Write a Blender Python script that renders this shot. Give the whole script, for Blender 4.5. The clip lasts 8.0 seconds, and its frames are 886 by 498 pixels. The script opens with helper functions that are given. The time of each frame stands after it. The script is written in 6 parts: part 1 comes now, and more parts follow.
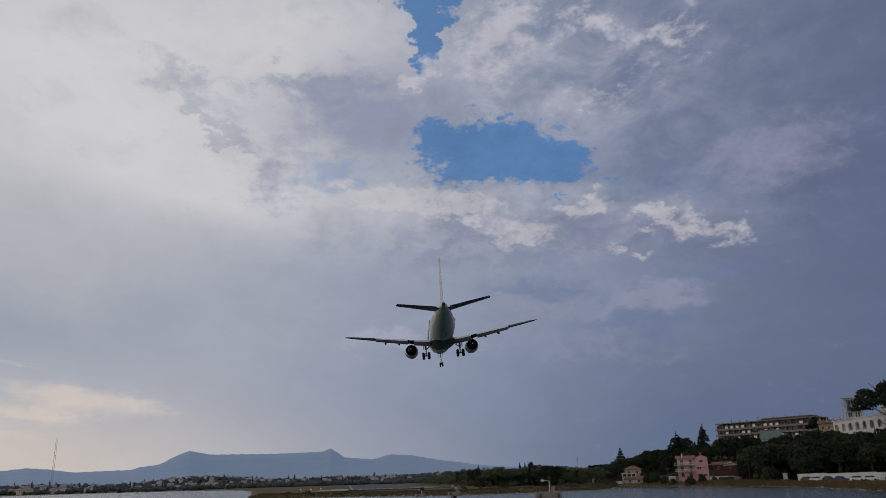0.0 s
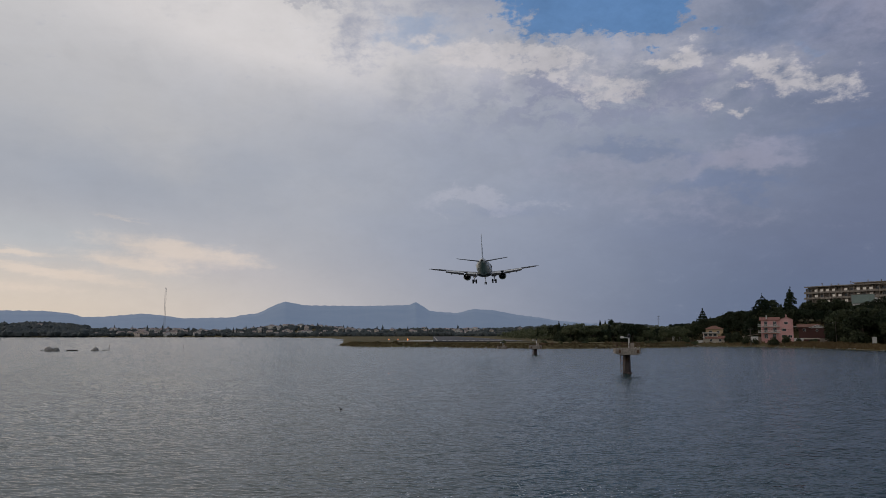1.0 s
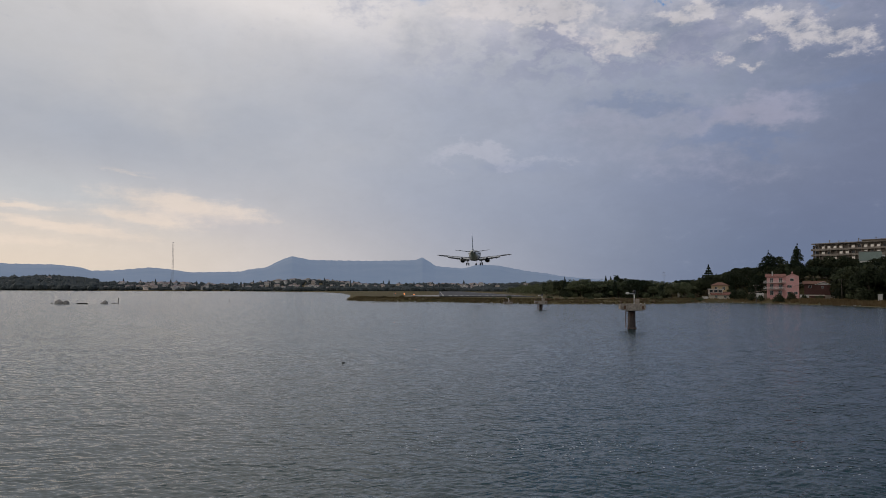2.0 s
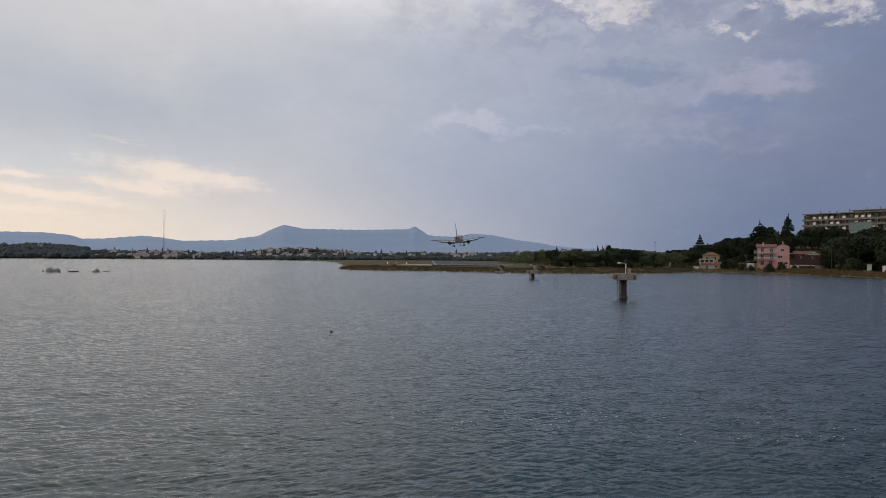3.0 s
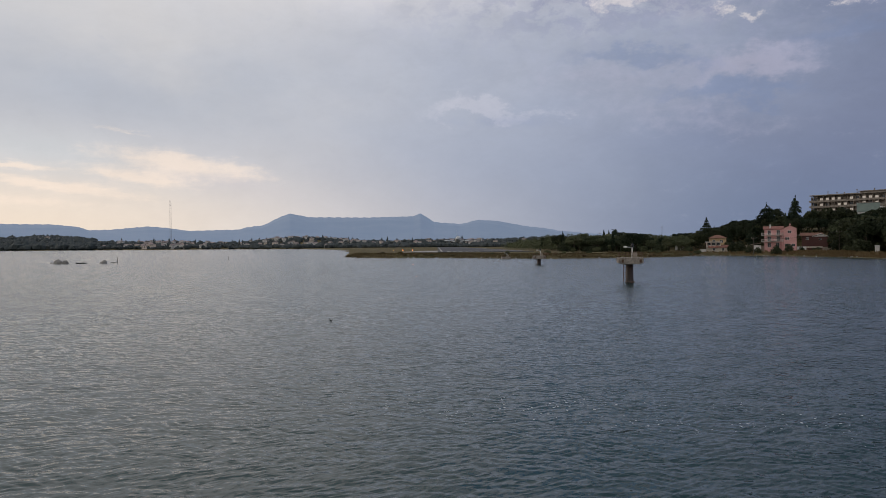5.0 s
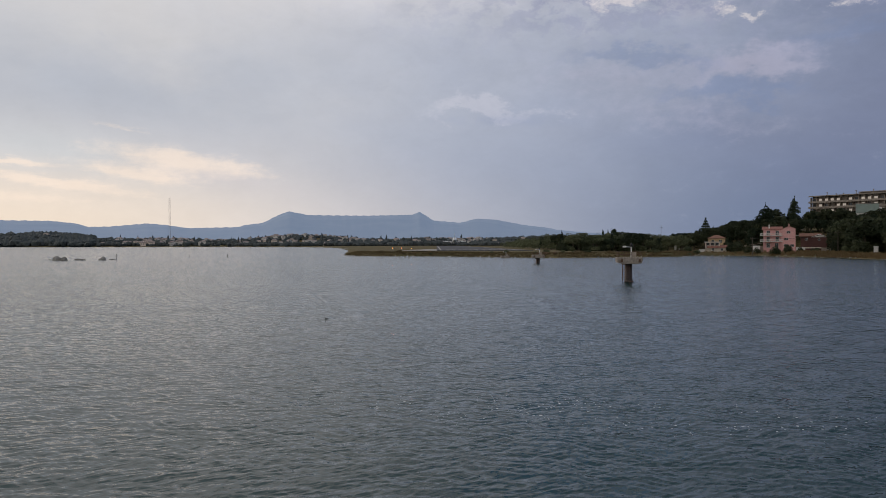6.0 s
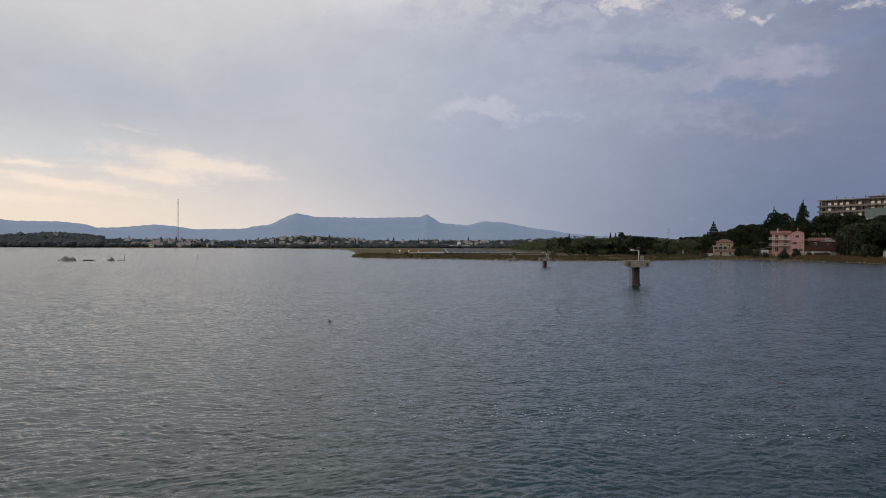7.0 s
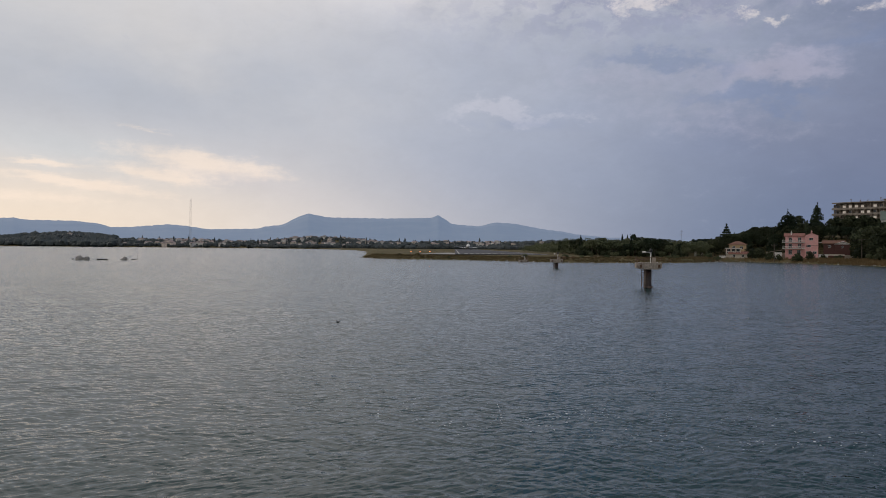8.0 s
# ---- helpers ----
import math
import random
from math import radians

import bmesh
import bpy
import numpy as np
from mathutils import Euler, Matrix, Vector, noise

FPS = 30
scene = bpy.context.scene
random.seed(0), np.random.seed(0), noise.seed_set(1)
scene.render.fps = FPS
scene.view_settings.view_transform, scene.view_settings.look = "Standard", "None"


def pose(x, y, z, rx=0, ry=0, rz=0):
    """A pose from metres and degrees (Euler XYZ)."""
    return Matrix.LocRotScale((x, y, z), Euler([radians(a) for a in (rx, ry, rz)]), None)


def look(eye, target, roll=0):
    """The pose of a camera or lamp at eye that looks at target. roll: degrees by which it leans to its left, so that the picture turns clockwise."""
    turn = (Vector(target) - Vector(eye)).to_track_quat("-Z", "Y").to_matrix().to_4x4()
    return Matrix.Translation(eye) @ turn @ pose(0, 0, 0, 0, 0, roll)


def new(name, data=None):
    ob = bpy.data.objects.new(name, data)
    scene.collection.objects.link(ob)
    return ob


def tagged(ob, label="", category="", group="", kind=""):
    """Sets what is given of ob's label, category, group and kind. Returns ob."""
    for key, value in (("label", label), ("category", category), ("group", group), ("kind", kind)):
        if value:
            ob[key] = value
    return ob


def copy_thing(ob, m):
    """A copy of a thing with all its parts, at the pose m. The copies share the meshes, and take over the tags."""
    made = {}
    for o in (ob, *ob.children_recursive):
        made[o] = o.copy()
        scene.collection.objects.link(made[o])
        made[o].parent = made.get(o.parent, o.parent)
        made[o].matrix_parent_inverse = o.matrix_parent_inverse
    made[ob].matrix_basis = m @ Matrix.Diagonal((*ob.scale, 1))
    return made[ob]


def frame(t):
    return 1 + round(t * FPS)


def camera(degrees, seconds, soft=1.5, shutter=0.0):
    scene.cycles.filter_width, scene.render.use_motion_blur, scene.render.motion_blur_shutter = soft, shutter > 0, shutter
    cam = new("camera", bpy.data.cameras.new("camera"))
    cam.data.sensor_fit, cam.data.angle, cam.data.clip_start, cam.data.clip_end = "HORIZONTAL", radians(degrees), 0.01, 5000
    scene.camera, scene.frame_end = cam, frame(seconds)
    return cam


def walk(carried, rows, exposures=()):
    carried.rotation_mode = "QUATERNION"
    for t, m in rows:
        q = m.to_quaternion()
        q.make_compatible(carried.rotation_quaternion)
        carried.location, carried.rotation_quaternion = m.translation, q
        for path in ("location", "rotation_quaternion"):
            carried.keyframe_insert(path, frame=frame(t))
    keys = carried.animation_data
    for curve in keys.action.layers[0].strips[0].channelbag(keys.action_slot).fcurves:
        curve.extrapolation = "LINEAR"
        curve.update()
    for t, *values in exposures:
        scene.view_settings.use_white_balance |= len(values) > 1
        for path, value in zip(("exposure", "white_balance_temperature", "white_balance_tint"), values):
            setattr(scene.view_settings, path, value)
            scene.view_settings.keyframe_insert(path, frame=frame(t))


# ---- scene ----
# ---------------------------------------------------------------- camera
EYE = (0.0, 0.0, 5.0)
cam = camera(62.0, 8.0, soft=0.6)
# seconds, yaw, pitch, roll
TURNS = [
    (0.0, -7.92, 17.45, 1.60), (0.2, -6.95, 14.56, 0.90), (0.3, -5.90, 12.58, 0.56), (0.4, -5.35, 10.87, 0.21),
    (0.5, -4.91, 9.56, -0.14), (0.7, -3.57, 7.64, -0.07), (0.85, -2.57, 7.07, -0.01), (1.0, -1.69, 6.65, 0.04),
    (1.5, -1.02, 4.87, -0.17), (3.0, -1.81, 0.79, -0.40), (3.5, -0.62, 0.39, 0.58), (4.0, -1.18, 0.49, 0.19),
    (4.5, -1.30, -0.03, 0.48), (6.0, -1.42, -0.36, 0.08), (6.5, -1.22, -0.41, 0.06), (7.0, -0.87, -0.17, -0.22),
    (7.5, -0.25, -0.24, -0.63), (8.0, 0.0, -0.10, -0.50)]
walk(cam, [(t, pose(*EYE, 90 + p, r, y)) for t, y, p, r in TURNS],
     exposures=[(0.0, -0.46, 6250, 12), (0.5, -0.52, 6350, 12), (1.0, -0.36, 6500, 12), (1.5, -0.28, 6580, 12), (3.0, 0.0, 6600, 12), (8.0, 0.03, 6700, 12)])


# ---------------------------------------------------------------- world and sun
SUN_AZ, SUN_EL = -48.0, 11.0      # degrees from straight ahead, and above the horizon


def lin(r, g, b):
    """sRGB 0..255 to linear."""
    return tuple(((c / 255 + 0.055) / 1.055) ** 2.4 if c > 10 else c / 255 / 12.92 for c in (r, g, b)) + (1.0,)


class Nodes:
    """Short hand for building a node tree."""

    def __init__(self, tree):
        self.t = tree
        self.n, self.l = tree.nodes, tree.links

    def put(self, kind):
        return self.n.new(kind)

    def wire(self, value, socket):
        if isinstance(value, bpy.types.NodeSocket):
            self.l.new(value, socket)
        elif value is not None:
            socket.default_value = value

    def math(self, op, a, b=None, c=None, clamp=False):
        node = self.put("ShaderNodeMath")
        node.operation, node.use_clamp = op, clamp
        for i, v in enumerate((a, b, c)):
            self.wire(v, node.inputs[i])
        return node.outputs[0]

    def step(self, v, lo, hi):
        node = self.put("ShaderNodeMapRange")
        node.interpolation_type = "SMOOTHSTEP"
        self.wire(v, node.inputs["Value"])
        self.wire(lo, node.inputs["From Min"])
        self.wire(hi, node.inputs["From Max"])
        return node.outputs[0]

    def mix(self, f, a, b, blend="MIX"):
        node = self.put("ShaderNodeMix")
        node.data_type, node.blend_type = "RGBA", blend
        self.wire(f, node.inputs[0])
        self.wire(a, node.inputs[6])
        self.wire(b, node.inputs[7])
        return node.outputs[2]

    def vec(self, x, y, z=0.0):
        node = self.put("ShaderNodeCombineXYZ")
        for i, v in enumerate((x, y, z)):
            self.wire(v, node.inputs[i])
        return node.outputs[0]

    def noise(self, vector, scale, detail=4.0, rough=0.55, distort=0.0):
        node = self.put("ShaderNodeTexNoise")
        self.wire(vector, node.inputs["Vector"])
        node.inputs["Scale"].default_value = scale
        node.inputs["Detail"].default_value = detail
        node.inputs["Roughness"].default_value = rough
        node.inputs["Distortion"].default_value = distort
        return node.outputs["Fac"]

    def bump(self, height, strength, distance, normal=None):
        node = self.put("ShaderNodeBump")
        self.wire(height, node.inputs["Height"])
        self.wire(strength, node.inputs["Strength"])
        node.inputs["Distance"].default_value = distance
        if normal is not None:
            self.wire(normal, node.inputs["Normal"])
        return node.outputs[0]


def make_world():
    w = bpy.data.worlds.new("evening_sky")
    w.use_nodes = True
    scene.world = w
    w.node_tree.nodes.clear()
    k = Nodes(w.node_tree)
    m = k.math
    d = k.put("ShaderNodeTexCoord").outputs["Generated"]
    sep = k.put("ShaderNodeSeparateXYZ")
    k.wire(d, sep.inputs[0])
    x, y, z = sep.outputs
    az = m("MULTIPLY", m("ARCTAN2", x, y), 57.2958)
    el = m("MULTIPLY", m("ARCSINE", z), 57.2958)

    def spot(a0, e0, sa, se, tilt=0.0):
        """A soft patch of cloud round an azimuth and an elevation, in degrees."""
        da = m("SUBTRACT", az, a0)
        de = m("SUBTRACT", m("SUBTRACT", el, e0), m("MULTIPLY", da, tilt))
        q = m("ADD", m("POWER", m("ABSOLUTE", m("DIVIDE", da, sa)), 2.0), m("POWER", m("ABSOLUTE", m("DIVIDE", de, se)), 2.0))
        return m("EXPONENT", m("MULTIPLY", q, -1.0))

    sky = k.put("ShaderNodeTexSky")
    sky.sky_type, sky.sun_disc = "NISHITA", False
    sky.sun_elevation, sky.sun_rotation = radians(SUN_EL), radians(SUN_AZ)
    clear = k.mix(1.0, sky.outputs[0], (0.22, 0.22, 0.22, 1), "MULTIPLY")
    clear = k.mix(0.85, clear, lin(88, 136, 192))

    flat = k.vec(m("MULTIPLY", az, 0.1), m("MULTIPLY", el, 0.17))
    soft = k.noise(flat, 0.55, 5.0, 0.5, 0.4)
    puff = k.noise(flat, 1.7, 9.0, 0.62, 0.35)
    fine = k.noise(flat, 4.5, 9.0, 0.68, 0.2)
    crisp = k.noise(flat, 13.0, 7.0, 0.62, 0.3)
    fray = m("ADD", m("MULTIPLY", m("SUBTRACT", fine, 0.5), 2.2), m("MULTIPLY", m("SUBTRACT", crisp, 0.5), 1.1))

    # the veil of high cloud: bright towards the sun, slate blue on the right
    ramp = k.put("ShaderNodeValToRGB")
    ramp.color_ramp.interpolation = "B_SPLINE"
    stops = [(0.0, lin(208, 208, 208)), (0.28, lin(201, 204, 210)), (0.5, lin(173, 181, 197)), (0.68, lin(148, 159, 182)), (0.85, lin(126, 138, 164)), (1.0, lin(114, 126, 154))]
    while len(ramp.color_ramp.elements) < len(stops):
        ramp.color_ramp.elements.new(0.5)
    for e, (p, c) in zip(ramp.color_ramp.elements, stops):
        e.position, e.color = p, c
    # unseen sky behind the camera is brightened again, to light the house fronts
    wander = m("ADD", m("MULTIPLY_ADD", m("ABSOLUTE", m("SUBTRACT", az, 60.0)), -1 / 84.0, 1.184), m("MULTIPLY", m("SUBTRACT", soft, 0.5), 0.35))
    k.wire(wander, ramp.inputs[0])
    col = ramp.outputs[0]
    # towards the horizon the slate side grows deeper and bluer
    low = m("MULTIPLY", k.step(el, 11.0, 1.0), k.step(az, -8.0, 30.0))
    col = k.mix(m("MULTIPLY", low, 0.85), col, lin(104, 121, 150))
    col = k.mix(m("MULTIPLY", spot(3, 4.5, 13, 5), 0.4), col, lin(146, 161, 187))
    # grey-blue gap at middle height on the bright side
    grey = m("MULTIPLY", spot(-24, 11.5, 22, 5.0), k.step(soft, 0.3, 0.6))
    col = k.mix(m("MULTIPLY", grey, 0.75), col, lin(166, 175, 189))
    # torn edges: the cloud layers are read at a place pushed about by billows
    billow = k.put("ShaderNodeTexNoise")
    k.wire(flat, billow.inputs["Vector"])
    billow.inputs["Scale"].default_value, billow.inputs["Detail"].default_value, billow.inputs["Roughness"].default_value = 3.2, 9.0, 0.62
    push = k.put("ShaderNodeSeparateColor")
    k.wire(billow.outputs["Color"], push.inputs[0])
    az_torn = m("MULTIPLY_ADD", m("SUBTRACT", push.outputs[0], 0.5), 9.0, az)
    el_torn = m("MULTIPLY_ADD", m("SUBTRACT", push.outputs[1], 0.5), 6.0, el)

    def torn(a0, e0, sa, se, tilt=0.0):
        """A patch with billowing edges."""
        da = m("SUBTRACT", az_torn, a0)
        de = m("SUBTRACT", m("SUBTRACT", el_torn, e0), m("MULTIPLY", da, tilt))
        q = m("ADD", m("POWER", m("ABSOLUTE", m("DIVIDE", da, sa)), 2.0), m("POWER", m("ABSOLUTE", m("DIVIDE", de, se)), 2.0))
        return m("EXPONENT", m("MULTIPLY", q, -1.0))

    def total(*patches):
        out = patches[0]
        for p in patches[1:]:
            out = m("ADD", out, p)
        return m("MINIMUM", out, 1.0)

    # bright cloud sheet
    sheet = total(spot(-20, 30, 16, 9), spot(-9, 22.2, 13, 3.4, -0.12), m("MULTIPLY", torn(-1, 33, 9, 5), 0.8))
    sheet = m("MULTIPLY", sheet, k.step(puff, 0.02, 0.5))
    col = k.mix(m("MULTIPLY", sheet, 0.96), col, lin(236, 233, 232))
    sheet2 = m("MULTIPLY", spot(17, 30, 15, 6), k.step(puff, 0.36, 0.66))
    col = k.mix(m("MULTIPLY", sheet2, 0.7), col, lin(204, 203, 213))
    sheet3 = m("MULTIPLY", total(m("MULTIPLY", torn(8, 20.4, 13, 2.6, -0.05), 0.9), m("MULTIPLY", torn(22, 19.0, 9, 2.2, -0.1), 0.7)), k.step(puff, 0.35, 0.65))
    col = k.mix(m("MULTIPLY", sheet3, 0.6), col, lin(212, 210, 216))
    # grey arm between the sheet and the hole
    arm = total(torn(2.5, 27.0, 6.0, 3.6), m("MULTIPLY", torn(-3.5, 30.0, 4.0, 1.2), 0.9), m("MULTIPLY", torn(-5.5, 23.0, 2.5, 2.6), 0.7))
    col = k.mix(m("MULTIPLY", k.step(m("MULTIPLY_ADD", fray, 0.7, arm), 0.1, 1.1), 0.75), col, lin(160, 168, 188))
    # dark slate body away from the sun
    slate = m("ADD", m("MULTIPLY", spot(46, 20, 14, 14), 0.8), m("MULTIPLY", spot(32, 8, 16, 5), 0.45), clamp=True)
    col = k.mix(m("MULTIPLY", slate, m("MULTIPLY_ADD", soft, 0.9, 0.25)), col, lin(106, 114, 144))
    # pale lavender swells and blue troughs in the slate
    swell = total(torn(24, 12.9, 4.6, 1.3, 0.05), m("MULTIPLY", torn(34, 22, 6, 2.6, 0.1), 0.8), m("MULTIPLY", torn(13, 12.6, 6, 1.6, -0.1), 0.45), m("MULTIPLY", torn(20, 9.2, 8, 1.5, -0.12), 0.4))
    col = k.mix(m("MULTIPLY", k.step(m("MULTIPLY_ADD", fray, 0.35, swell), 0.1, 1.0), 0.5), col, lin(182, 181, 201))
    trough = total(torn(17, 13.6, 5.5, 0.8, -0.16), torn(23, 10.9, 6, 0.8, -0.05), m("MULTIPLY", torn(26.5, 21.0, 6, 1.5, 0.05), 0.8), m("MULTIPLY", torn(31, 14.4, 5, 1.2, 0.1), 0.7))
    col = k.mix(m("MULTIPLY", k.step(m("MULTIPLY_ADD", fray, 0.3, trough), 0.1, 1.0), 0.42), col, lin(117, 136, 172))
    # shaded bellies in the broken cloud
    belly = total(m("MULTIPLY", spot(17, 17.8, 15, 2.6), k.step(fine, 0.44, 0.58)), m("MULTIPLY", spot(3, 28, 9, 5), k.step(soft, 0.40, 0.62)), torn(20.5, 18.2, 2.6, 1.1), torn(9.5, 19.2, 2.2, 0.9))
    col = k.mix(m("MULTIPLY", belly, 0.6), col, lin(139, 146, 174))
    # thin places where the blue shows through, and holes of clear sky
    thin = total(m("MULTIPLY", torn(-0.6, 23.2, 3.2, 1.3), 0.9), m("MULTIPLY", torn(12.5, 25.0, 9.5, 4.8), 0.55), m("MULTIPLY", torn(29.0, 19.9, 1.6, 0.7), 0.6))
    col = k.mix(m("MULTIPLY", k.step(thin, 0.25, 1.0), 0.5), col, lin(132, 164, 204))
    hole = total(torn(12.0, 25.1, 6.9, 3.2, 0.06), torn(18.3, 23.4, 3.7, 1.5, -0.15), torn(9.0, 38.6, 7.5, 3.4), torn(7.6, 34.0, 1.5, 2.6, 0.8))
    hole = m("MULTIPLY_ADD", fray, 0.42, hole)
    col = k.mix(m("MULTIPLY", k.step(hole, 0.40, 0.66), 0.95), col, clear)
    # lit cloud heads: above the hole, along its foot, and in the slate
    heads = total(torn(13.8, 33.4, 4.6, 3.0, 0.25), torn(5.9, 31.0, 2.0, 0.8, 0.3), m("MULTIPLY", torn(28.2, 31.2, 3.2, 1.7), 0.8), m("MULTIPLY", torn(22.5, 33.2, 2.6, 1.4, -0.2), 0.8), m("MULTIPLY", torn(21.5, 28.0, 5.5, 1.5, 0.15), 0.45))
    heads = m("MULTIPLY", k.step(m("MULTIPLY_ADD", fray, 0.9, heads), 0.25, 1.05), m("MULTIPLY", heads, 3.0, clamp=True))
    col = k.mix(m("MULTIPLY", heads, 0.72), col, lin(220, 217, 222))
    foot = total(torn(4.0, 21.3, 5.5, 1.2, -0.08), torn(10.0, 20.6, 4.0, 1.0, -0.1), torn(15.2, 18.2, 3.0, 1.0, -0.15), torn(19.6, 20.3, 2.6, 0.8), torn(28.7, 17.8, 3.6, 1.2, -0.3), torn(23.4, 16.4, 1.8, 0.55, -0.1), m("MULTIPLY", torn(24.5, 18.9, 1.5, 0.6), 0.8))
    foot = m("MULTIPLY", k.step(m("MULTIPLY_ADD", fray, 1.0, foot), 0.28, 1.05), m("MULTIPLY", foot, 3.0, clamp=True))
    col = k.mix(m("MULTIPLY", foot, 0.58), col, lin(229, 224, 223))
    # a small pale scud over the airfield, flat below and lumpy above
    veil = total(torn(4.2, 10.9, 1.7, 0.75), m("MULTIPLY", torn(4.4, 10.2, 4.8, 0.55, 0.01), 0.95), m("MULTIPLY", torn(11.0, 9.8, 1.6, 0.42), 0.5))
    col = k.mix(m("MULTIPLY", m("MULTIPLY", k.step(m("MULTIPLY_ADD", fray, 0.6, veil), 0.1, 1.1), m("MULTIPLY", veil, 3.0, clamp=True)), 0.4), col, lin(203, 205, 218))
    under = m("MULTIPLY", spot(6.0, 9.45, 4.5, 0.4, -0.03), k.step(fine, 0.3, 0.6))
    col = k.mix(m("MULTIPLY", under, 0.35), col, lin(142, 155, 184))
    # cream light low down on the sunset side
    glow = spot(-33, 1.2, 26, 4.6)
    col = k.mix(m("MULTIPLY", glow, 0.9), col, lin(240, 224, 204))
    # pale blue-grey clear band above it
    col = k.mix(m("MULTIPLY", spot(-27, 6.6, 7, 1.5, -0.1), 0.45), col, lin(196, 206, 213))
    # long torn cream clouds with sharp lit edges
    drawn = k.put("ShaderNodeTexNoise")
    k.wire(k.vec(m("MULTIPLY", az, 0.16), m("MULTIPLY", el, 0.7)), drawn.inputs["Vector"])
    drawn.inputs["Scale"].default_value, drawn.inputs["Detail"].default_value, drawn.inputs["Roughness"].default_value = 1.6, 9.0, 0.6
    pull = k.put("ShaderNodeSeparateColor")
    k.wire(drawn.outputs["Color"], pull.inputs[0])
    az_long = m("MULTIPLY_ADD", m("SUBTRACT", pull.outputs[0], 0.5), 7.0, az)
    el_long = m("MULTIPLY_ADD", m("SUBTRACT", pull.outputs[1], 0.5), 1.3, el)

    def bar(a0, e0, sa, se, tilt=0.0):
        da = m("SUBTRACT", az_long, a0)
        de = m("SUBTRACT", m("SUBTRACT", el_long, e0), m("MULTIPLY", da, tilt))
        q = m("ADD", m("POWER", m("ABSOLUTE", m("DIVIDE", da, sa)), 2.0), m("POWER", m("ABSOLUTE", m("DIVIDE", de, se)), 2.0))
        return m("EXPONENT", m("MULTIPLY", q, -1.0))

    shaded = bar(-15.5, 4.9, 4.5, 0.8, -0.12)
    col = k.mix(m("MULTIPLY", shaded, 0.45), col, lin(204, 199, 201))
    bars = total(bar(-17.8, 6.1, 6.4, 0.85, -0.13), bar(-21.0, 5.0, 4.4, 0.62, -0.12), bar(-29.0, 5.6, 2.4, 0.26, -0.05), bar(-26.5, 4.3, 6.5, 0.40, -0.11), m("MULTIPLY", bar(-29, 3.3, 6, 0.5, -0.04), 0.7), m("MULTIPLY", bar(-22.0, 8.3, 1.8, 0.30, -0.2), 0.55))
    col = k.mix(m("MULTIPLY", k.step(m("MULTIPLY_ADD", fray, 0.35, bars), 0.2, 1.0), 0.64), col, lin(247, 230, 213))
    # torn dark wisps across the bright sheet
    wisp = total(torn(-13.5, 29.6, 3.2, 1.3, -0.5), torn(-11.0, 26.6, 3.4, 0.8, -0.55), torn(-9.2, 25.2, 2.2, 0.5, -0.6), m("MULTIPLY", torn(-8.5, 28.3, 2.0, 1.2), 0.7))
    wisp = m("MULTIPLY", k.step(m("MULTIPLY_ADD", fray, 1.0, wisp), 0.2, 1.2), m("MULTIPLY", wisp, 3.0, clamp=True))
    col = k.mix(m("MULTIPLY", wisp, 0.55), col, lin(176, 180, 193))
    # grain of the cloud everywhere
    rough = m("MULTIPLY_ADD", spot(18, 23, 22, 10), 0.42, 0.14)
    shade = m("MULTIPLY_ADD", m("MULTIPLY_ADD", fray, 0.22, m("SUBTRACT", puff, 0.5)), rough, 1.0)
    shade = m("MULTIPLY", shade, m("MULTIPLY_ADD", m("SUBTRACT", soft, 0.5), 0.25, 1.0))
    tint = k.put("ShaderNodeVectorMath")
    tint.operation = "SCALE"
    k.wire(col, tint.inputs[0])
    k.wire(shade, tint.inputs["Scale"])
    bg = k.put("ShaderNodeBackground")
    k.wire(tint.outputs[0], bg.inputs[0])
    bg.inputs[1].default_value = 1.0
    out = k.put("ShaderNodeOutputWorld")
    k.wire(bg.outputs[0], out.inputs[0])


make_world()
sun = new("sun", bpy.data.lights.new("sun", "SUN"))
sun.data.energy, sun.data.angle, sun.data.color = 0.5, radians(14), (1.0, 0.86, 0.70)
_a, _e = radians(SUN_AZ), radians(SUN_EL)
sun.matrix_world = look((0, 0, 60), (-math.sin(_a) * 100, -math.cos(_a) * 100, 60 - 100 * math.tan(_e)))


